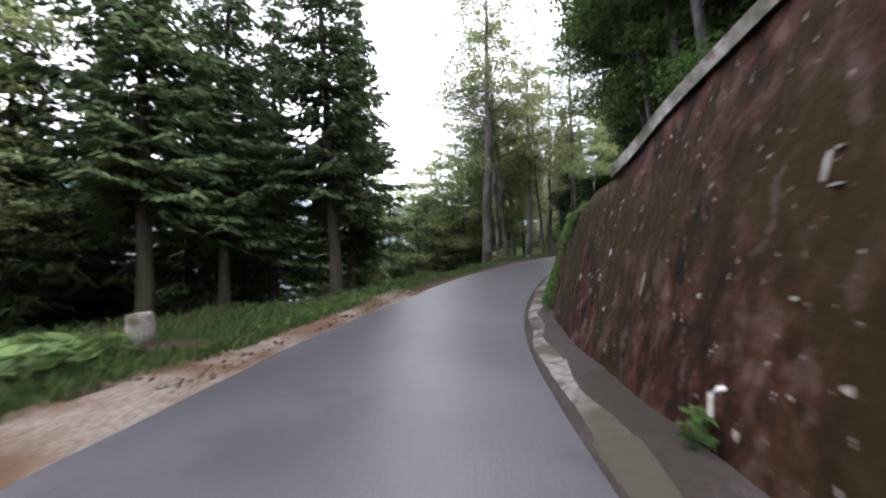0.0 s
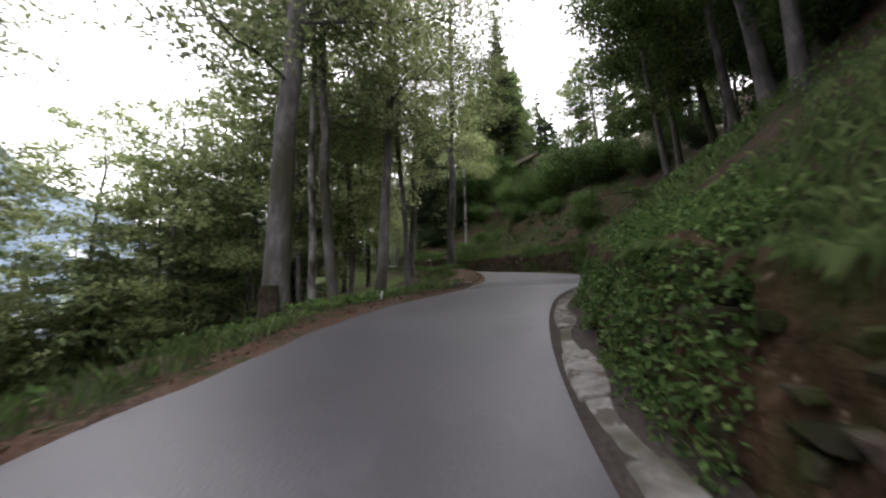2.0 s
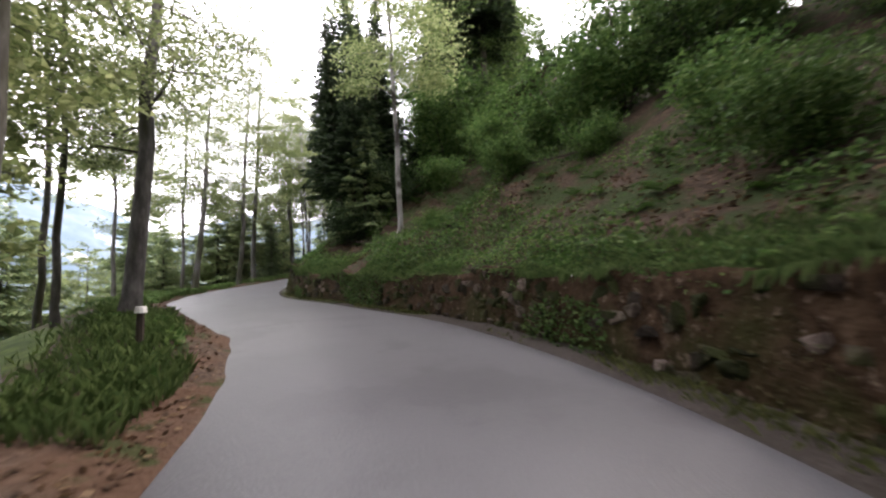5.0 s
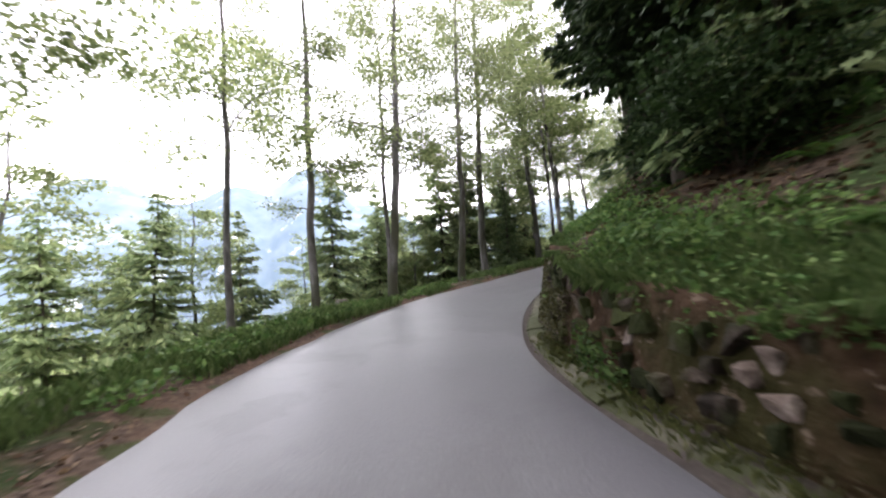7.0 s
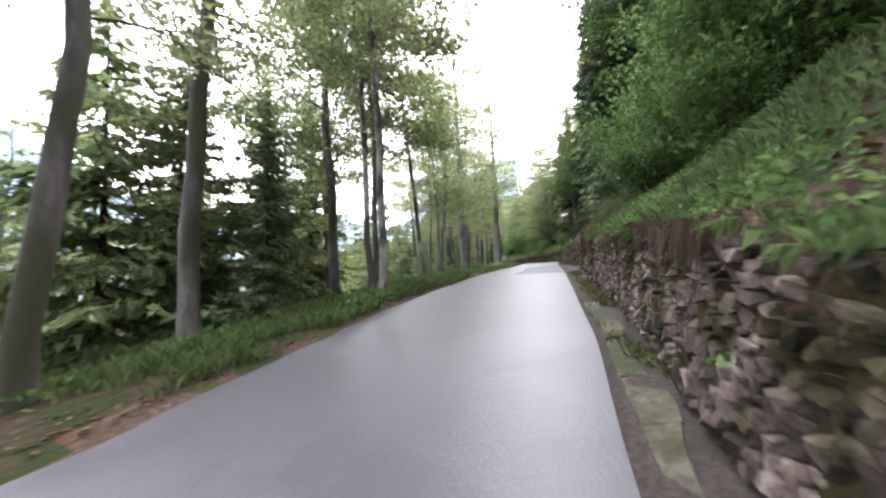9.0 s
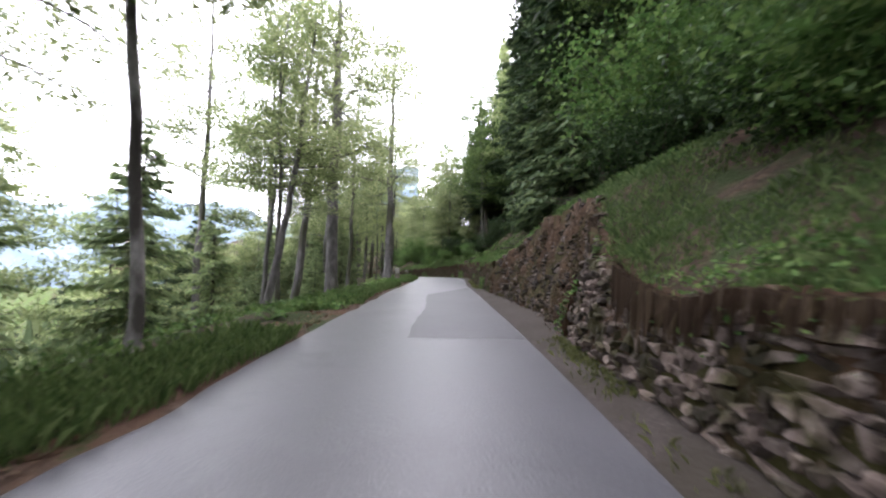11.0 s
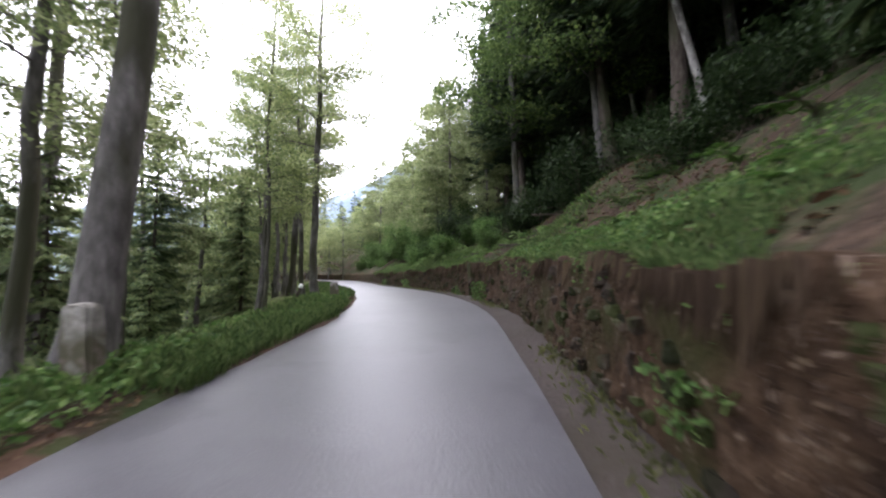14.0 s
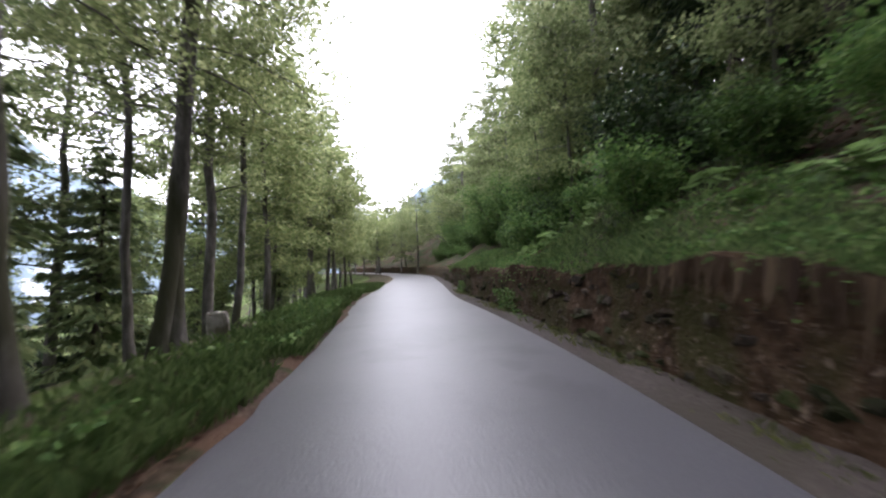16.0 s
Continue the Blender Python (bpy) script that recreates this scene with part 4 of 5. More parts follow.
plant(spruce_e, [(52.2, 4.9, 40, 0.5), (53.6, 4.5, 220, 0.55), (55.4, 4.4, 120, 0.5), (58.6, 3.9, 0, 0.62), (60.2, 5.0, 80, 0.7), (56.8, 5.2, 160, 0.6), (62.0, 4.7, 200, 0.6), (54.8, 6.2, 300, 0.6)] + room(wood["e"], 2.4), "spruces above the bank")
plant(spruce_d, room(wood["f"], 3.2), "spruces of the wood")
plant(spruce_b, room(wood["t"], 3), "spruces of the wood")
plant(spruce_c, room(wood["y"], 2.5) + [(17.5, -8.0, 0, 1.3), (19.0, -9.2, 50, 1.1), (18.6, -12.0, 100, 1.4), (54.5, -8.5, 0, 1.1), (58.5, -8, 30, 1.2), (60.5, -9, 60, 1.0), (62.5, -11, 80, 1.5), (65.5, -7, 10, 1.2), (67.5, -6, 70, 1.1), (50.4, 5.2, 200, 0.9)], "young spruces")


# ---- shrubs on the uphill bank ----
shrub_a = shrub(21, 1.8, 1.3, 4500, HERB, 0.08, "leafy dark green shrub on the bank")
shrub_b = shrub(22, 3.5, 2.2, 9000, HERB, 0.1, "spreading hazel shrub with broad green leaves")
spots_a, spots_b = [], []
for n, s0, s1, l0, l1 in ((14, -8, 10, 4.5, 8), (8, 10, 27, 6, 9), (12, 38, 50, 5, 10), (6, 34, 46, 5.0, 9.5), (16, 62, 76, 4, 6), (6, 108, 122, 3.8, 5.5), (70, 108, 160, 3.8, 6)):
    for i in range(n):
        spots_a.append((rng.uniform(s0, s1), rng.uniform(l0, l1), turn(), rng.uniform(0.4, 0.9)))
for n, s0, s1, l0, l1 in ((12, -8, 27, 7, 14), (26, 27, 40, 9.5, 16), (44, 38, 54, 8, 13), (14, 62, 78, 5, 10), (40, 122, 160, 5, 10)):
    for i in range(n):
        spots_b.append((rng.uniform(s0, s1), rng.uniform(l0, l1), turn(), rng.uniform(0.6, 1.1)))
shrub_c = shrub(23, 1.7, 1.5, 4000, DARK_LEAF, 0.08, "leafy undergrowth below the spruces, its leaves coloured dark for shade")
spots_c = []
for n, s0, s1, l0, l1 in ((16, 50, 62, 4.2, 8), (26, 60, 78, 4.8, 9), (30, 76, 108, 5.2, 9), (14, 108, 130, 4.6, 8.5), (20, 28, 46, 10, 15), (14, 8, 30, 6.5, 11)):
    for i in range(n):
        spots_c.append((rng.uniform(s0, s1), rng.uniform(l0, l1), turn(), rng.uniform(0.6, 1.15)))
for n, s0, s1, l0, l1, spots, k0, k1 in ((46, 94, 112, 6.2, 10.5, spots_c, 0.6, 1.0), (20, 108, 126, 5.0, 8.5, spots_c, 0.6, 1.0), (34, 108, 126, 3.9, 6.5, spots_a, 0.35, 0.7)):
    for i in range(n):
        spots.append((low.uniform(s0, s1), low.uniform(l0, l1), low.uniform(0, 360), low.uniform(k0, k1)))
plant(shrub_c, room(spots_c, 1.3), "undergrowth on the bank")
plant(shrub_a, room(spots_a, 1.4), "shrubs on the bank")
plant(shrub_b, room(spots_b, 1.8), "shrubs on the bank")


# ---- grass, herbs and fallen leaves ----
def blades(q, l, height, r, width=0.012, lean=0.6, lift=0.0, hang=False, top=False):
    """Blades of grass at road places q, l; hanging ones droop towards the road."""
    n = len(q)
    p = along(q, l, 0)
    p[:, 2] = ground_z(q, np.maximum(l, bank_foot(q) + 0.01) if top else l) - 0.01 + lift
    az = r.uniform(0, 6.28, n)
    h = height * r.uniform(0.4, 1.4, n)
    d = np.stack([np.cos(az), np.sin(az), 0 * az], 1)
    w = np.stack([-np.sin(az), np.cos(az), 0 * az], 1) * (width * r.uniform(0.7, 1.5, n))[:, None]
    b = lean * r.uniform(0.2, 1.2, n)
    up = np.stack([0 * h, 0 * h, h], 1)
    if hang:
        d = np.stack([-np.interp(q, RS, RN[:, 0]), -np.interp(q, RS, RN[:, 1]), 0 * az], 1) + 0.5 * d
        mid, tip = p + d * (0.04 + 0.04 * b)[:, None] + up * 0.1, p + d * (0.06 + 0.06 * b)[:, None] - up
    else:
        mid, tip = p + d * (b * h * 0.35)[:, None] + up * 0.6, p + d * (b * h)[:, None] + up * (1 - 0.3 * b)[:, None]
    v = np.stack([p - w, p + w, mid + w * 0.8, tip, mid - w * 0.8], 1).reshape(-1, 3)
    i = np.arange(n)[:, None] * 5
    return v, (i + np.arange(5)[None])


def scatter(q, l, h, size, r, name, material, label, category, flat=0.6, long=1.5):
    """Small leaves lying or standing at heights h over the ground."""
    p = along(q, l, 0)
    p[:, 2] = ground_z(q, l) + h
    v, f = leaves(p, size, r, flat, long)
    return tagged(mesh_object(name, v, f, material), label, category, kind="stuff")


r = np.random.RandomState(31)
n = 110000
q = r.uniform(-6, 135, n)
l = -np.interp(q, [-8, 8, 14, 44, 48, 250], [2.5, 2.4, 2.1, 2.1, 1.86, 1.82]) + 0.12 * waves(q, 0 * q, 0.5, 24) - np.abs(r.normal(0, 1, n)) * np.interp(q, [-8, 8, 14, 250], [2.4, 2.0, 0.8, 0.8])
keep = waves(q, l * 2, 0.8, 8) + 0.35 + (l < -2.4) * 0.5 > 0
keep &= ~((q > 10) & (q < 29) & (r.rand(n) < 0.8)) & ~((q > 29) & (q < 44) & (r.rand(n) < 0.35)) & ~((q > 28.8) & (q < 36.5) & (l > -2.9 + 0.25 * np.sin(q * 1.7)))
v, f = blades(q[keep], l[keep], 0.2, r, 0.005)
tagged(mesh_object("verge_grass", v, f, GRASS), "uneven green grass and weeds on the roadside verge", "grass", kind="stuff")
n = 240000
q = r.uniform(-6, 135, n)
l = bank_foot(q) - 0.1 + 0.12 * waves(q, 0 * q, 0.4, 23) + np.abs(r.normal(0, 1.0, n)) * np.interp(q, [-8, 6, 10, 26, 30, 50, 80, 84, 250], [0.8, 1.0, 2.0, 2.0, 0.35, 0.5, 0.5, 1.0, 1.0]) * np.interp(q, [58, 63, 74, 78], [1, 2.6, 2.6, 1])
tuft = waves(q, l * 2, 0.5, 9)
keep = (tuft + 0.5 > 0) & (r.rand(n) < np.interp(q, [49, 51, 59, 61], [1, 0.8, 0.8, 1]))
v, f = blades(q[keep], l[keep], 0.11 + 0.05 * np.clip(tuft[keep], -1, 1), r, 0.0028, 0.7, top=True)
tagged(mesh_object("bank_grass", v, f, GRASS), "long green grass on the bank above the wall", "grass", kind="stuff")
n = 19000
q = np.r_[r.uniform(7.5, 13, 2500), r.uniform(13, 27, 2000), r.uniform(60, 74, 5000), r.uniform(84, 135, 9500)]
keep = waves(q, 0 * q, 0.35, 21) + r.uniform(-0.6, 0.5, n) > 0
q = q[keep]
v, f = blades(q, bank_foot(q) - 0.14 + r.uniform(-0.04, 0.06, len(q)), (0.2 + 0.14 * waves(q, 0 * q, 0.4, 22)) * np.interp(q, [7, 9, 12, 14, 50, 54, 60, 62], [1.2, 1.5, 1.2, 1, 0.8, 1.1, 1.1, 1]), r, 0.0028, 0.8, 0.02, True, True)
tagged(mesh_object("hanging_grass", v, f, DEAD), "fringe of dead brown grass hanging over the top of the wall", "grass", kind="stuff")
n = 30000
q = np.r_[r.uniform(5.5, 27, 11000), r.uniform(29, 50, 8000), r.uniform(50, 74, 4000), r.uniform(84, 135, 7000)]
keep = waves(q, 0 * q, 0.3, 25) + r.uniform(-0.5, 0.5, n) > 0
q = q[keep]
v, f = blades(q, bank_foot(q) - 0.12 + r.uniform(-0.04, 0.25, len(q)), 0.08 + 0.05 * waves(q, 0 * q, 0.4, 26), r, 0.0025, 0.8, 0.03, True, True)
tagged(mesh_object("hanging_grass", v, f, GRASS), "green grass hanging over the edge of the wall", "grass", kind="stuff")
# leafy weeds draped over the top edge of the walls, in clumps
n = 60000
q = np.r_[r.uniform(6, 28, 24000), r.uniform(29, 74, 16000), r.uniform(84, 135, 20000)]
l = bank_foot(q) + r.normal(0.12, 0.2, n)
keep = (waves(q * 1.3, l * 1.5, 0.45, 27) > 0.15) & (l > bank_foot(q) - np.interp(q, [48, 50, 60, 62], [0.24, 0.08, 0.08, 0.24]))
q, l = q[keep], l[keep]
p = along(q, l, 0)
p[:, 2] = ground_z(q, np.maximum(l, bank_foot(q) + 0.01)) + np.where(l < bank_foot(q) - 0.05, (l - bank_foot(q)) * r.uniform(0.4, 2.0, len(q)), 0) + r.uniform(0.0, 0.2, len(q))
v, f = leaves(p, 0.036, r, 0.6)
tagged(mesh_object("edge_herbs", v, f, HERB), "leafy weeds draped over the top of the wall", "weeds", kind="stuff")
n = 16000
q = np.r_[r.uniform(30, 74, 11000), r.uniform(85, 130, 5000)]
l = wall_foot(q) - 0.02 - np.abs(r.normal(0, 0.14, n))
keep = (waves(q, l * 4, 0.7, 19) > -0.1) & (l > 1.84)
v, f = blades(q[keep], l[keep], 0.09, r, 0.004, 0.9, 0.03)
tagged(mesh_object("gutter_grass", v, f, OLIVE), "short grass and moss along the foot of the wall", "grass", kind="stuff")
n = 14000
q = r.uniform(74, 87, n)
l = bank_foot(q) + 0.6 + r.uniform(0, 1, n) ** 1.4 * 4
keep = waves(q, l * 2, 0.7, 18) > -0.3
v, f = blades(q[keep], l[keep], 0.2, r, 0.006, 0.9)
tagged(mesh_object("rock_top_grass", v, f, GRASS), "grass and moss growing above the broken rock face", "grass", kind="stuff")
# herbs on the verge and the bank
n = 50000
q = r.uniform(-6, 130, n)
l = -2.0 - np.abs(r.normal(0, 0.8, n))
keep = ((waves(q, l * 3, 0.7, 12) > np.interp(q, [0, 12, 44, 50], [0.25, 0.45, 0.45, 0.0])) & (l < -np.interp(q, [-8, 8, 14, 44, 48], [2.6, 2.5, 2.3, 2.3, 2.0]))) & ~((q > 28.5) & (q < 38) & (l > -3.1))
scatter(q[keep], l[keep], r.uniform(0.02, 0.2, keep.sum()), 0.06, r, "verge_herbs", HERB, "low broad-leaved weeds among the grass of the verge", "weeds")
n = 70000
q = r.uniform(-6, 130, n)
l = bank_foot(q) + 0.15 + np.abs(r.normal(0, 1.3, n)) * np.interp(q, [26, 30, 84, 90, 250], [1, 0.6, 0.6, 1.2, 1.5])
keep = waves(q, l * 3, 0.9, 13) > np.interp(q, [26, 30, 76, 80, 90, 250], [0.1, 0.3, 0.5, 0.5, 0.0, -0.1])
scatter(q[keep], l[keep], r.uniform(0.02, 0.22, keep.sum()), 0.045, r, "bank_herbs", HERB, "broad-leaved herbs growing on the bank", "weeds")


n = 46000
q = r.uniform(28, 52, n)
l = bank_foot(q) + 0.2 + r.uniform(0, 1, n) ** 1.3 * 8
keep = waves(q, l * 1.5, 0.8, 17) > 0.15
scatter(q[keep], l[keep], r.uniform(0.02, 0.35, keep.sum()), 0.065, r, "slope_herbs", HERB, "patches of herbs and brambles on the open slope", "weeds")


def wall_plants(s0, s1, n, seed, cut, size, name, material, label, top=1.0):
    """Leaves growing out of a wall's face in patches."""
    r = np.random.RandomState(seed)
    q, u = r.uniform(s0, s1, n), r.uniform(0, 1, n) ** 0.9 * top
    keep = waves(q * 1.2, u * 2.4, 0.6, seed) > cut
    q, u = q[keep], u[keep]
    h = u * wall_height(q)
    p = along(q, wall_foot(q) + wall_lean(q) * h - r.uniform(-0.05, 0.2, len(q)) * (0.4 + 0.6 * (1 - u)), h)
    v, f = leaves(p, size, r, 0.7)
    tagged(mesh_object(name, v, f, material), label, "wall plants", kind="stuff")


wall_plants(9, 21.5, 16000, 41, 0.15, 0.042, "wall_herbs", HERB, "dense herbs and leaves covering the low wall")
wall_plants(20, 28.5, 13000, 46, 0.2, 0.042, "wall_herbs", HERB, "scattered herbs hanging on the dark wall")
wall_plants(29.5, 50, 18000, 42, 0.42, 0.045, "wall_herbs", HERB, "patches of moss and herbs growing on the stone wall")
wall_plants(29.6, 34.5, 6000, 55, 0.0, 0.04, "wall_herbs", HERB, "leafy weeds and moss covering the low wall beside the drain")
wall_plants(29.6, 50, 7000, 56, 0.1, 0.024, "wall_moss", MOSS, "dark moss in patches on the low stone wall")
wall_plants(50.5, 74, 6000, 43, 0.62, 0.05, "wall_herbs", HERB, "tufts of herbs at the foot of the dry stone wall", 0.45)
wall_plants(50.5, 55.5, 8000, 49, -0.1, 0.026, "wall_moss", MOSS, "olive brown moss covering the stones of the wall")
wall_plants(84, 106, 14000, 53, 0.1, 0.022, "wall_moss", DEAD, "brown moss in patches on the stone wall")
wall_plants(106.6, 132, 14000, 54, 0.1, 0.022, "wall_moss", DEAD, "brown moss in patches on the long stone wall")
wall_plants(74, 83.5, 7000, 48, 0.25, 0.03, "wall_roots", DEAD, "brown dead roots and moss on the broken rock", 1.0)
wall_plants(74, 81, 5000, 47, 0.5, 0.05, "wall_herbs", HERB, "leafy weeds at the foot of the broken rock", 0.35)
wall_plants(81, 130, 14000, 44, 0.6, 0.05, "wall_herbs", HERB, "tufts of weeds growing from the stone wall", 0.5)
# twigs and dead branches lying on the bank
def dead_branch(seed):
    r = np.random.RandomState(seed)
    k = np.linspace(0, 1, 6)
    main = np.c_[1.6 * (k - 0.5), 0.12 * np.sin(k * 4 + seed), 0.05 + 0.06 * k]
    parts = [tube(main, 0.022 * (1 - 0.8 * k) + 0.004, 5)]
    for i in range(5):
        p = main[r.randint(1, 5)]
        d = np.array([r.uniform(0.1, 0.5), r.uniform(-0.5, 0.5), r.uniform(0, 0.15)])
        parts.append(tube(np.stack([p, p + d * 0.5, p + d]), [0.009, 0.006, 0.003], 4))
    v, f = join(parts)
    return tagged(mesh_object("dead_branch", v, f, BARK_DARK), "dry fallen branch lying on the forest floor", "branch")


spots = [(rng.uniform(a, b), float(rng.uniform(c, d)), turn(), rng.uniform(0.7, 1.6)) for a, b, c, d in [(30, 50, 3.6, 9)] * 16 + [(78, 120, 3.8, 7.5)] * 30]
plant(dead_branch(5), room(spots, 0.8), "fallen branches")
# fallen leaves along the road edge and on the open slope
n = 10000
q = r.uniform(4, 125, n)
l = -1.85 - np.abs(r.normal(0, 0.35, n))
scatter(q, l, 0.015 + 0 * q, 0.045, r, "fallen_leaves", DRY, "brown fallen leaves along the road's edge", "leaves", 0.15, 1.3)
n = 46000
q = np.r_[r.uniform(28, 62, 22000), r.uniform(76, 126, 24000)]
l = bank_foot(q) + 0.3 + r.uniform(0, 7, n)
keep = waves(q, l, 1.5, 15) > -0.2
scatter(q[keep], l[keep], 0.02 + 0 * q[keep], 0.07, r, "fallen_leaves", DRY, "brown fallen leaves on the slope under the trees", "leaves", 0.25, 1.3)


# ---- ferns ----
def fern(seed):
    r = np.random.RandomState(seed)
    vs, fs, base = [], [], 0
    for k in range(11):
        az, ln = r.uniform(0, 6.28), r.uniform(0.4, 0.75)
        t = np.linspace(0, 1, 13)
        out = ln * (0.9 * t)
        z = ln * (1.0 * t - 0.75 * t**2)
        c, d = np.array([np.cos(az), np.sin(az)]), np.array([-np.sin(az), np.cos(az)])
        for i in range(1, 13):
            w = 0.16 * ln * math.sin(math.pi * (0.12 + 0.85 * t[i])) + 0.01
            for sg in (-1, 1):
                a0 = np.r_[c * out[i], z[i]]
                tip = np.r_[c * (out[i] + 0.05) + d * sg * w * 1.6, z[i] - 0.03]
                g = np.r_[c * 0.022, 0]
                vs += [a0 - g, a0 + g, tip]
                fs.append([base, base + 1, base + 2])
                base += 3
    thing = new("fern")
    mesh_object("fronds", np.array(vs), fs, FERN, thing)
    return tagged(thing, "green fern with arching fronds on the bank", "fern")


spots = [(rng.uniform(*ab), float(rng.uniform(3.2, 7.5)), turn(), rng.uniform(0.45, 0.8)) for ab in [(29, 52)] * 110 + [(88, 124)] * 150 + [(50, 74)] * 16]
spots += [(rng.uniform(72, 100), -rng.uniform(2.5, 3.6), turn(), rng.uniform(0.6, 1.0)) for i in range(18)] + [(rng.uniform(-4, 5), -rng.uniform(3.2, 5), turn(), 1.0) for i in range(8)]
plant(fern(51), room(spots, 0.6), "ferns")


# ---- guard stones, posts and slabs on the valley side ----
def guard_stone(w, d, h, label, seed, material=CONCRETE):
    r = np.random.RandomState(seed)
    bm = bmesh.new()
    bmesh.ops.create_cube(bm, size=1)
    bmesh.ops.subdivide_edges(bm, edges=bm.edges[:], cuts=2, use_grid_fill=True)
    for v in bm.verts:
        t = 1 - 0.14 * (v.co.z + 0.5)
        v.co = Vector((v.co.x * w * t, v.co.y * d * t, (v.co.z + 0.5) * (h + 0.15) - 0.15)) + Vector(r.uniform(-0.012, 0.012, 3))
    bmesh.ops.bevel(bm, geom=[e for e in bm.edges if e.calc_face_angle(0) > 0.8], offset=0.03, segments=2, affect="EDGES")
    me = bpy.data.meshes.new("guard_stone")
    bm.to_mesh(me)
    bm.free()
    me.materials.append(material)
    return tagged(new("guard_stone", me), label, "guard stone", "guard stones")


for q, l, w, d, h, label in (
    (6.0, -4.2, 0.4, 0.25, 0.5, "squat pale grey guard stone standing in the grass"),
    (22.0, -3.3, 0.38, 0.25, 0.6, "dark weathered guard stone at the road's edge"),
    (95.5, -2.72, 0.34, 0.24, 0.82, "pale concrete guard stone in front of a beech"),
    (56.6, -4.2, 0.42, 0.25, 0.5, "grey concrete guard block in the grass of the verge"),
    (106.3, -2.45, 0.3, 0.22, 0.6, "pale guard stone at the bend of the road"),
    (86.8, -3.2, 0.36, 0.24, 0.5, "grey guard block half sunk in the weeds"),
    (116.3, -3.6, 0.35, 0.22, 0.5, "pale guard stone half hidden in grass"),
):
    g = guard_stone(w, d, h, label, int(q), STONE_DARK if label[0] == "d" else CONCRETE)
    g.matrix_world = Matrix.Translation((*along(q, l, 0)[:2], float(ground_z(q, l)))) @ pose(0, 0, 0, 2, -2, heading(q) + 4)


def slab(q, l, ln, w, th, turn_by, label):
    bm = bmesh.new()
    bmesh.ops.create_cube(bm, size=1)
    bmesh.ops.scale(bm, verts=bm.verts[:], vec=(w, ln, th))
    bmesh.ops.bevel(bm, geom=bm.edges[:], offset=0.03, segments=2, affect="EDGES")
    for v in bm.verts:
        v.co += Vector((noise.noise(v.co * 5) * 0.02, noise.noise(v.co * 5 + Vector((3, 0, 0))) * 0.02, 0))
    me = bpy.data.meshes.new("culvert_slab")
    bm.to_mesh(me)
    bm.free()
    me.materials.append(CONCRETE)
    ob = tagged(new("culvert_slab", me), label, "concrete slab", "culvert slabs")
    ob.matrix_world = Matrix.Translation((*along(q, l, 0)[:2], float(ground_z(q, l)) + th * 0.3)) @ pose(0, 0, 0, 3, 2, heading(q) + turn_by)


slab(28.5, -2.1, 1.2, 0.2, 0.1, -12, "pale concrete culvert slab lying at the road's edge")
slab(30.0, -4.6, 0.7, 0.25, 0.16, 30, "pale concrete culvert slab on the slope")
slab(32.0, -3.7, 0.8, 0.3, 0.2, 20, "pale broken concrete slab in leaf litter")


def marker_post(q, l, lean, label):
    thing = new("marker_post")
    v, f = tube([(0, 0, -0.2), (0, 0, 0.3), (0, 0, 0.52)], [0.05, 0.048, 0.045], 8)
    mesh_object("post", v, f, BARK_DARK, thing)
    bm = bmesh.new()
    bmesh.ops.create_cone(bm, cap_ends=True, segments=10, radius1=0.075, radius2=0.06, depth=0.08, matrix=Matrix.Translation((0, 0, 0.55)))
    me = bpy.data.meshes.new("cap")
    bm.to_mesh(me)
    bm.free()
    me.materials.append(WHITE)
    cap = new("cap", me)
    cap.parent = thing
    cap["label"] = "white painted cap"
    thing.matrix_world = Matrix.Translation((*along(q, l, 0)[:2], float(ground_z(q, l)))) @ pose(0, 0, 0, lean, lean * 0.7, 0)
    return tagged(thing, label, "marker post", "marker posts")


marker_post(40.6, -2.8, 4, "short dark roadside post with a white cap")
marker_post(105.4, -3.6, 24, "leaning roadside post with a white cap")



# ---- broad-leaved plants in the grass ----
def butterbur(seed):
    """A clump of large round leaves, dished and notched, each on a stalk."""
    r = np.random.RandomState(seed)
    thing = new("butterbur")
    for k in range(9):
        az, out, hgt, size = r.uniform(0, 6.28), r.uniform(0.08, 0.32), r.uniform(0.15, 0.38), r.uniform(0.1, 0.17)
        c = np.array([math.cos(az) * out, math.sin(az) * out, hgt])
        a = np.linspace(0.35, 2 * math.pi - 0.35, 14) + az + math.pi
        rim = size * (1 + 0.06 * np.cos(5 * a))
        tilt = r.uniform(0.15, 0.5)
        ring = np.c_[np.cos(a) * rim, np.sin(a) * rim, 0.25 * size + 0.03 * np.sin(3 * a) * size]
        ring[:, 2] -= tilt * (ring[:, 0] * math.cos(az) + ring[:, 1] * math.sin(az))
        mesh_object("leaf", np.concatenate([[c], c + ring * 0.55 - [0, 0, 0.05 * size], c + ring]), [[0, 1 + j, 2 + j] for j in range(13)] + [[1 + j, 15 + j, 16 + j, 2 + j] for j in range(13)], HERB_PALE, thing, smooth=True)
        v, f = tube([(c[0] * 0.2, c[1] * 0.2, -0.03), (c[0] * 0.7, c[1] * 0.7, hgt * 0.6), c], [0.008, 0.007, 0.005], 5)
        mesh_object("stalk", v, f, HERB_PALE, thing)
    return tagged(thing, "clump of large round pale green leaves in the grass", "plant")


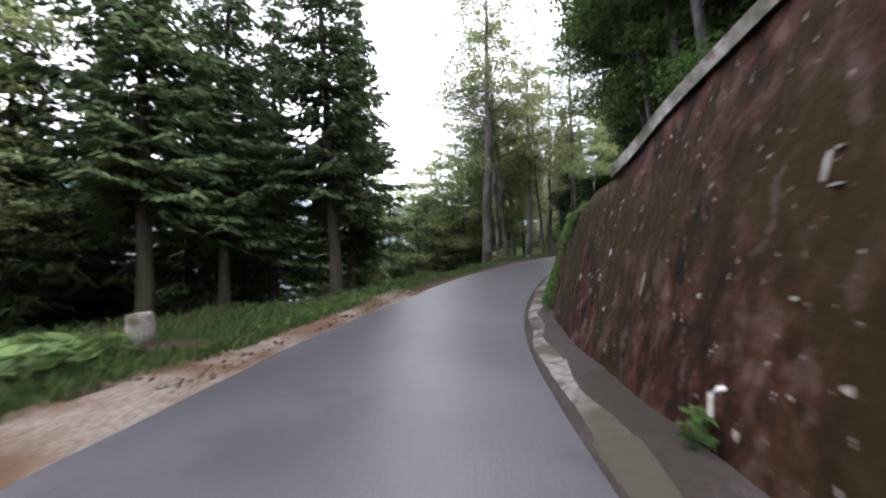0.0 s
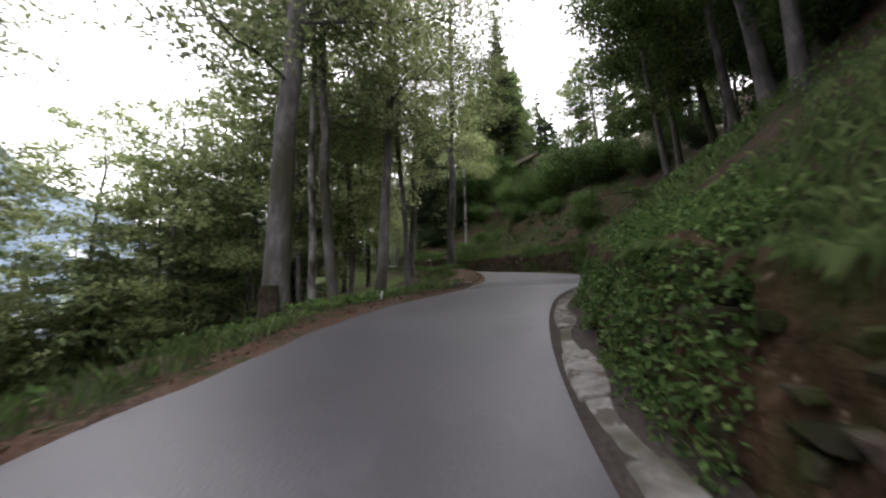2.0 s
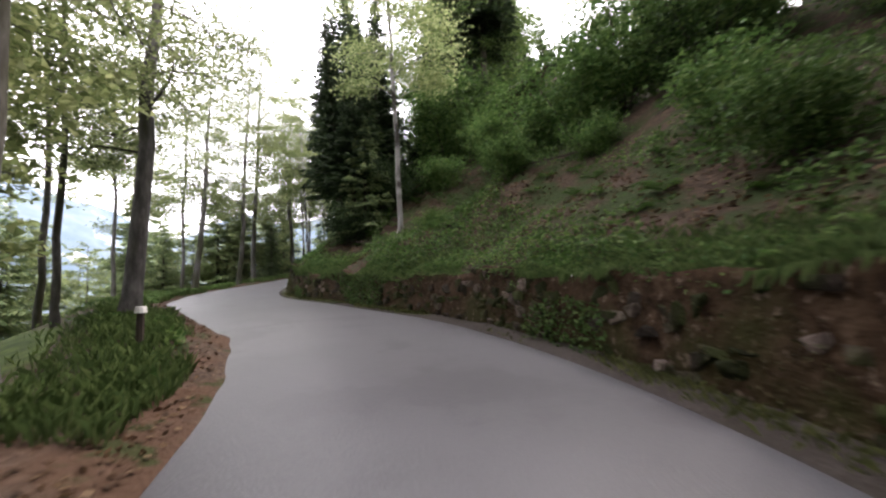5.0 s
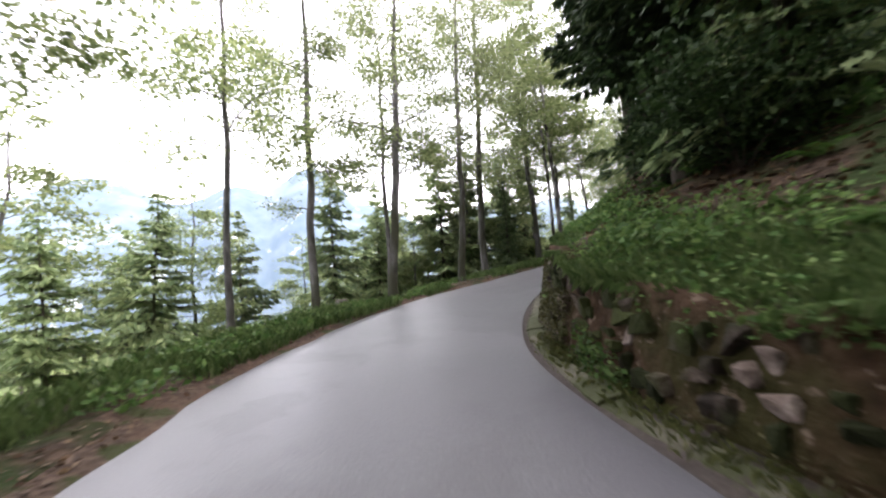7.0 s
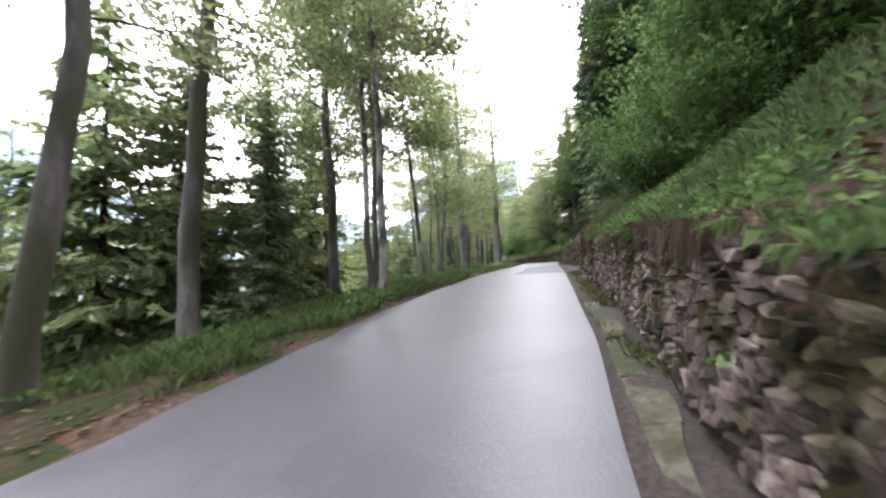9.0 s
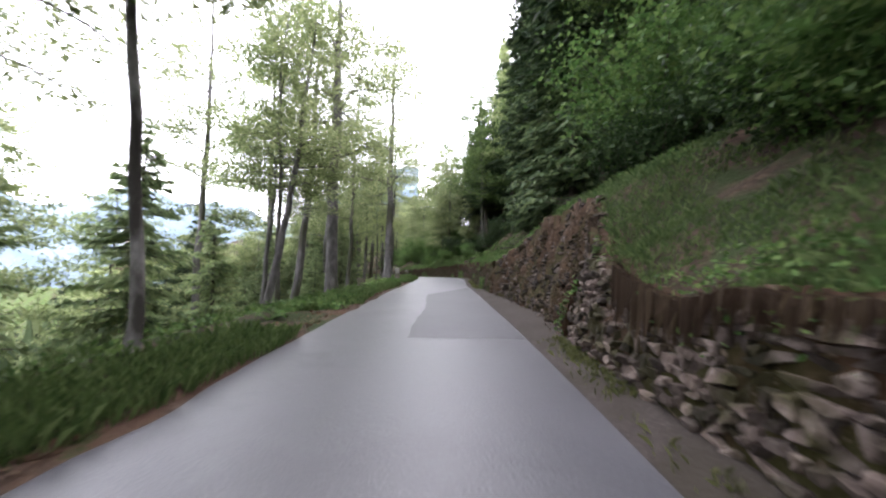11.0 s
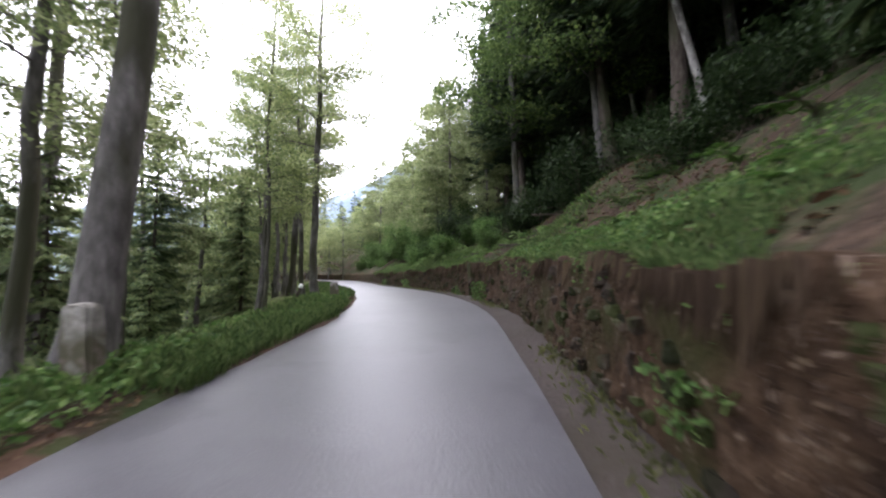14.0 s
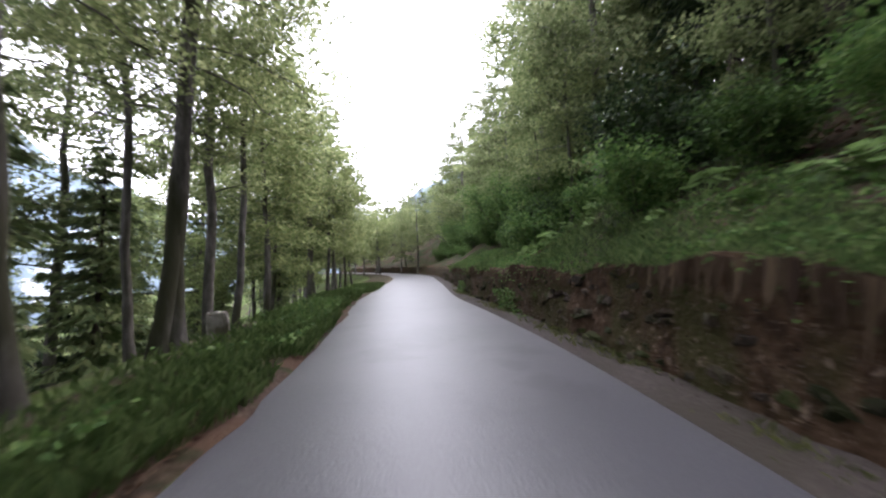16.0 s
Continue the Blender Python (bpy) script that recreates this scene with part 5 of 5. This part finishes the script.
plant(butterbur(71), room([(3.8, -3.2, 0, 1.0), (4.1, -3.7, 80, 1.1), (4.6, -3.3, 150, 0.9), (4.8, -3.9, 220, 0.8), (3.4, -3.5, 300, 1.0), (4.3, -4.3, 30, 0.9), (88.4, -2.9, 60, 0.7), (90.2, -2.8, 140, 0.8), (92.0, -3.0, 10, 0.7), (85.6, -2.8, 250, 0.7)] + [(low.uniform(105, 122), low.uniform(3.3, 4.8), low.uniform(0, 360), low.uniform(0.6, 1.0)) for i in range(45)], 0.4), "broad-leaved plants")
stake = new("stake")
v, f = tube([(0, 0, -0.1), (0.005, 0, 0.1), (0.01, 0.01, 0.2)], [0.035, 0.033, 0.03], 8)
mesh_object("post", v, f.tolist() + [list(range(len(v) - 8, len(v)))], WHITE, stake)
stake.matrix_world = Matrix.Translation((*along(24.4, -2.5, 0)[:2], float(ground_z(24.4, -2.5)))) @ pose(0, 0, 0, 6, 8, 0)
tagged(stake, "short worn whitish wooden stake in leaf litter", "stake")

# ---- loose rocks of the broken rock face ----
def rock_mesh(seed):
    r = np.random.RandomState(seed)
    bm = bmesh.new()
    bmesh.ops.create_icosphere(bm, subdivisions=1, radius=0.5)
    for v in bm.verts:
        k = 1 + 0.3 * noise.noise(v.co * 2.5 + Vector((seed, 0, 0))) + r.uniform(-0.22, 0.22)
        v.co = Vector((v.co.x * k, v.co.y * k * 0.8, max(-0.32, min(0.32, v.co.z * k * 0.9))))
    me = bpy.data.meshes.new("rock")
    bm.to_mesh(me)
    bm.free()
    me.materials.append(ROCK)
    return me


ROCKS = [rock_mesh(60 + i) for i in range(6)] + stone_meshes(8, 66, ROCK)
r = np.random.RandomState(61)
rest_v, rest_f, base = [], [], 0
for i in range(1500):
    q = r.uniform(73.2, 83.4)
    k = r.uniform(0.05, 0.2) * (0.6 if i % 3 else 1.0)
    wh = float(wall_height(q))
    h = r.uniform(0.0, 1.0) * wh
    l = float(wall_foot(q) + wall_lean(q) * h)
    m = Matrix.Translation(along(q, l + 0.25 * k, h)) @ pose(0, 0, 0, r.uniform(-20, 20), r.uniform(-22, 22), heading(q) + 90 + r.uniform(-35, 35)) @ Matrix.Diagonal((k * 1.7, k * 1.3, k * 0.6, 1))
    me = ROCKS[i % len(ROCKS)]
    if i < 300:
        ob = new("rock", me)
        ob.parent = wall_5
        ob.matrix_local = m
    else:
        rest_v += [m @ v.co for v in me.vertices]
        rest_f += [[base + j for j in pl.vertices] for pl in me.polygons]
        base += len(me.vertices)
tagged(mesh_object("rocks", rest_v, rest_f, ROCK, wall_5), kind="stuff")

# ---- flaked patches of paler mortar and an old pipe on the concrete wall ----
def flake(q, h, w, t, seed):
    r = np.random.RandomState(seed)
    a = np.linspace(0, 2 * math.pi, 11, endpoint=False)
    k = r.uniform(0.55, 1.1, 11)
    ring = lambda out, z: [along(q + w * z * k[i] * math.cos(a[i]), wall_foot(q) + wall_lean(q) * (h + t * k[i] * math.sin(a[i])) - out, h + t * z * k[i] * math.sin(a[i])) for i in range(11)]
    v = ring(-0.01, 1.0) + ring(0.006, 0.95)
    f = [[i, (i + 1) % 11, 11 + (i + 1) % 11, 11 + i] for i in range(11)] + [list(range(11, 22))]
    mesh_object("mortar_patch", v, f, CONCRETE, wall_1, "pale flaked mortar patch")


for n, (q, h, w, t) in enumerate(((2.12, 1.66, 0.014, 0.11), (2.05, 1.76, 0.04, 0.012), (2.04, 1.56, 0.045, 0.012), (3.04, 0.92, 0.02, 0.022), (4.52, 1.7, 0.03, 0.05), (4.4, 1.5, 0.018, 0.05), (4.06, 0.95, 0.016, 0.11), (5.39, 0.94, 0.02, 0.05), (5.65, 0.75, 0.03, 0.035), (4.63, 0.24, 0.016, 0.08), (2.16, 0.98, 0.03, 0.014), (6.3, 0.9, 0.02, 0.05), (5.2, 1.25, 0.015, 0.05), (5.0, 0.6, 0.02, 0.03))):
    flake(q, h, w, t, 80 + n)
pf0 = wall_foot(2.57) + 0.1
pv, pf = tube([along(2.57, pf0 + 0.12, 0.41), along(2.57, pf0 + 0.0, 0.41), along(2.57, pf0 - 0.05, 0.38), along(2.57, pf0 - 0.06, 0.25)], [0.015, 0.015, 0.015, 0.015], 10)
tagged(mesh_object("drain_pipe", pv, pf, WHITE, smooth=True), "short white drain pipe bent down from the wall", "pipe")
r = np.random.RandomState(83)
weed = new("weed")
mesh_object("leaf_tuft", *leaves(r.normal(0, 0.05, (60, 3)) * [1, 1, 1.4] + [0, 0, 0.06], 0.06, r, 0.7), HERB, weed)
weed.matrix_world = Matrix.Translation(along(2.62, wall_foot(2.6) + 0.0, 0.1))
tagged(weed, "small green weed growing under the drain pipe", "weed")
# ---- field stones in the walls ----
stones_on(wall_4, 60.5, 73.8, 71, 220, 0.9, (0.1, 0.27), (0.06, 0.14))
stones_on(wall_4, 50.6, 54.5, 76, 30, 0.14, (0.1, 0.24), (0.07, 0.15))
stones_on(wall_4, 50.6, 54.5, 78, 60, 0.75, (0.1, 0.26), (0.06, 0.14), DARK_STONES)
stones_on(wall_4, 54.5, 60.5, 77, 60, 0.9, (0.09, 0.22), (0.05, 0.11))
stones_on(wall_3, 29.6, 50.3, 72, 120, 0.12, (0.1, 0.24), (0.08, 0.18))
stones_on(wall_3, 29.6, 50.3, 79, 160, 0.4, (0.1, 0.34), (0.07, 0.18), DARK_STONES)
stones_on(wall_6, 84.2, 105.7, 73, 160, 0.22, (0.1, 0.36), (0.06, 0.16), DARK_STONES)
stones_on(wall_7, 107, 140, 74, 160, 0.2, (0.1, 0.36), (0.06, 0.16), DARK_STONES)
stones_on(wall_2, 10, 28, 75, 90, 0.3, (0.1, 0.3), (0.08, 0.16), DARK_STONES)


# ---- the wooded slopes far below, across the valley side ----
def far_wood(n, seed):
    """Small ragged conifers far off, joined."""
    r = np.random.RandomState(seed)
    q, l = r.uniform(-20, 190, n), -r.uniform(26, 95, n)
    p = along(q, l, 0)
    p[:, 2] = np.maximum(ground_z(q, l), -45) - 0.5
    keep = np.hypot(p[:, 0] - 12, p[:, 1] - 45) > 22
    vs, fs, base = [], [], 0
    for x in p[keep]:
        hgt, w = r.uniform(7, 14), r.uniform(1.6, 2.6)
        for t in range(5):
            z0, z1, rr = hgt * (0.1 + 0.17 * t), hgt * (0.38 + 0.155 * t), w * (1 - 0.17 * t)
            a = np.linspace(0, 6.28, 9, endpoint=False) + r.uniform(0, 1)
            k = rr * r.uniform(0.55, 1.15, 9)
            ring = np.c_[np.cos(a) * k, np.sin(a) * k, z0 - 0.4 * k + r.uniform(-0.3, 0.3, 9)]
            vs.append(np.r_[ring, [[0, 0, z1]]] + x)
            fs += [[base + i, base + (i + 1) % 9, base + 9] for i in range(9)]
            base += 10
    return np.concatenate(vs), fs


# The far trees get the pale needles as painted haze.
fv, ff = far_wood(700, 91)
tagged(mesh_object("far_wood", fv, ff, NEEDLE_LIGHT), "far green spruce wood on the lower slope, coloured pale for haze", "woods", kind="stuff")
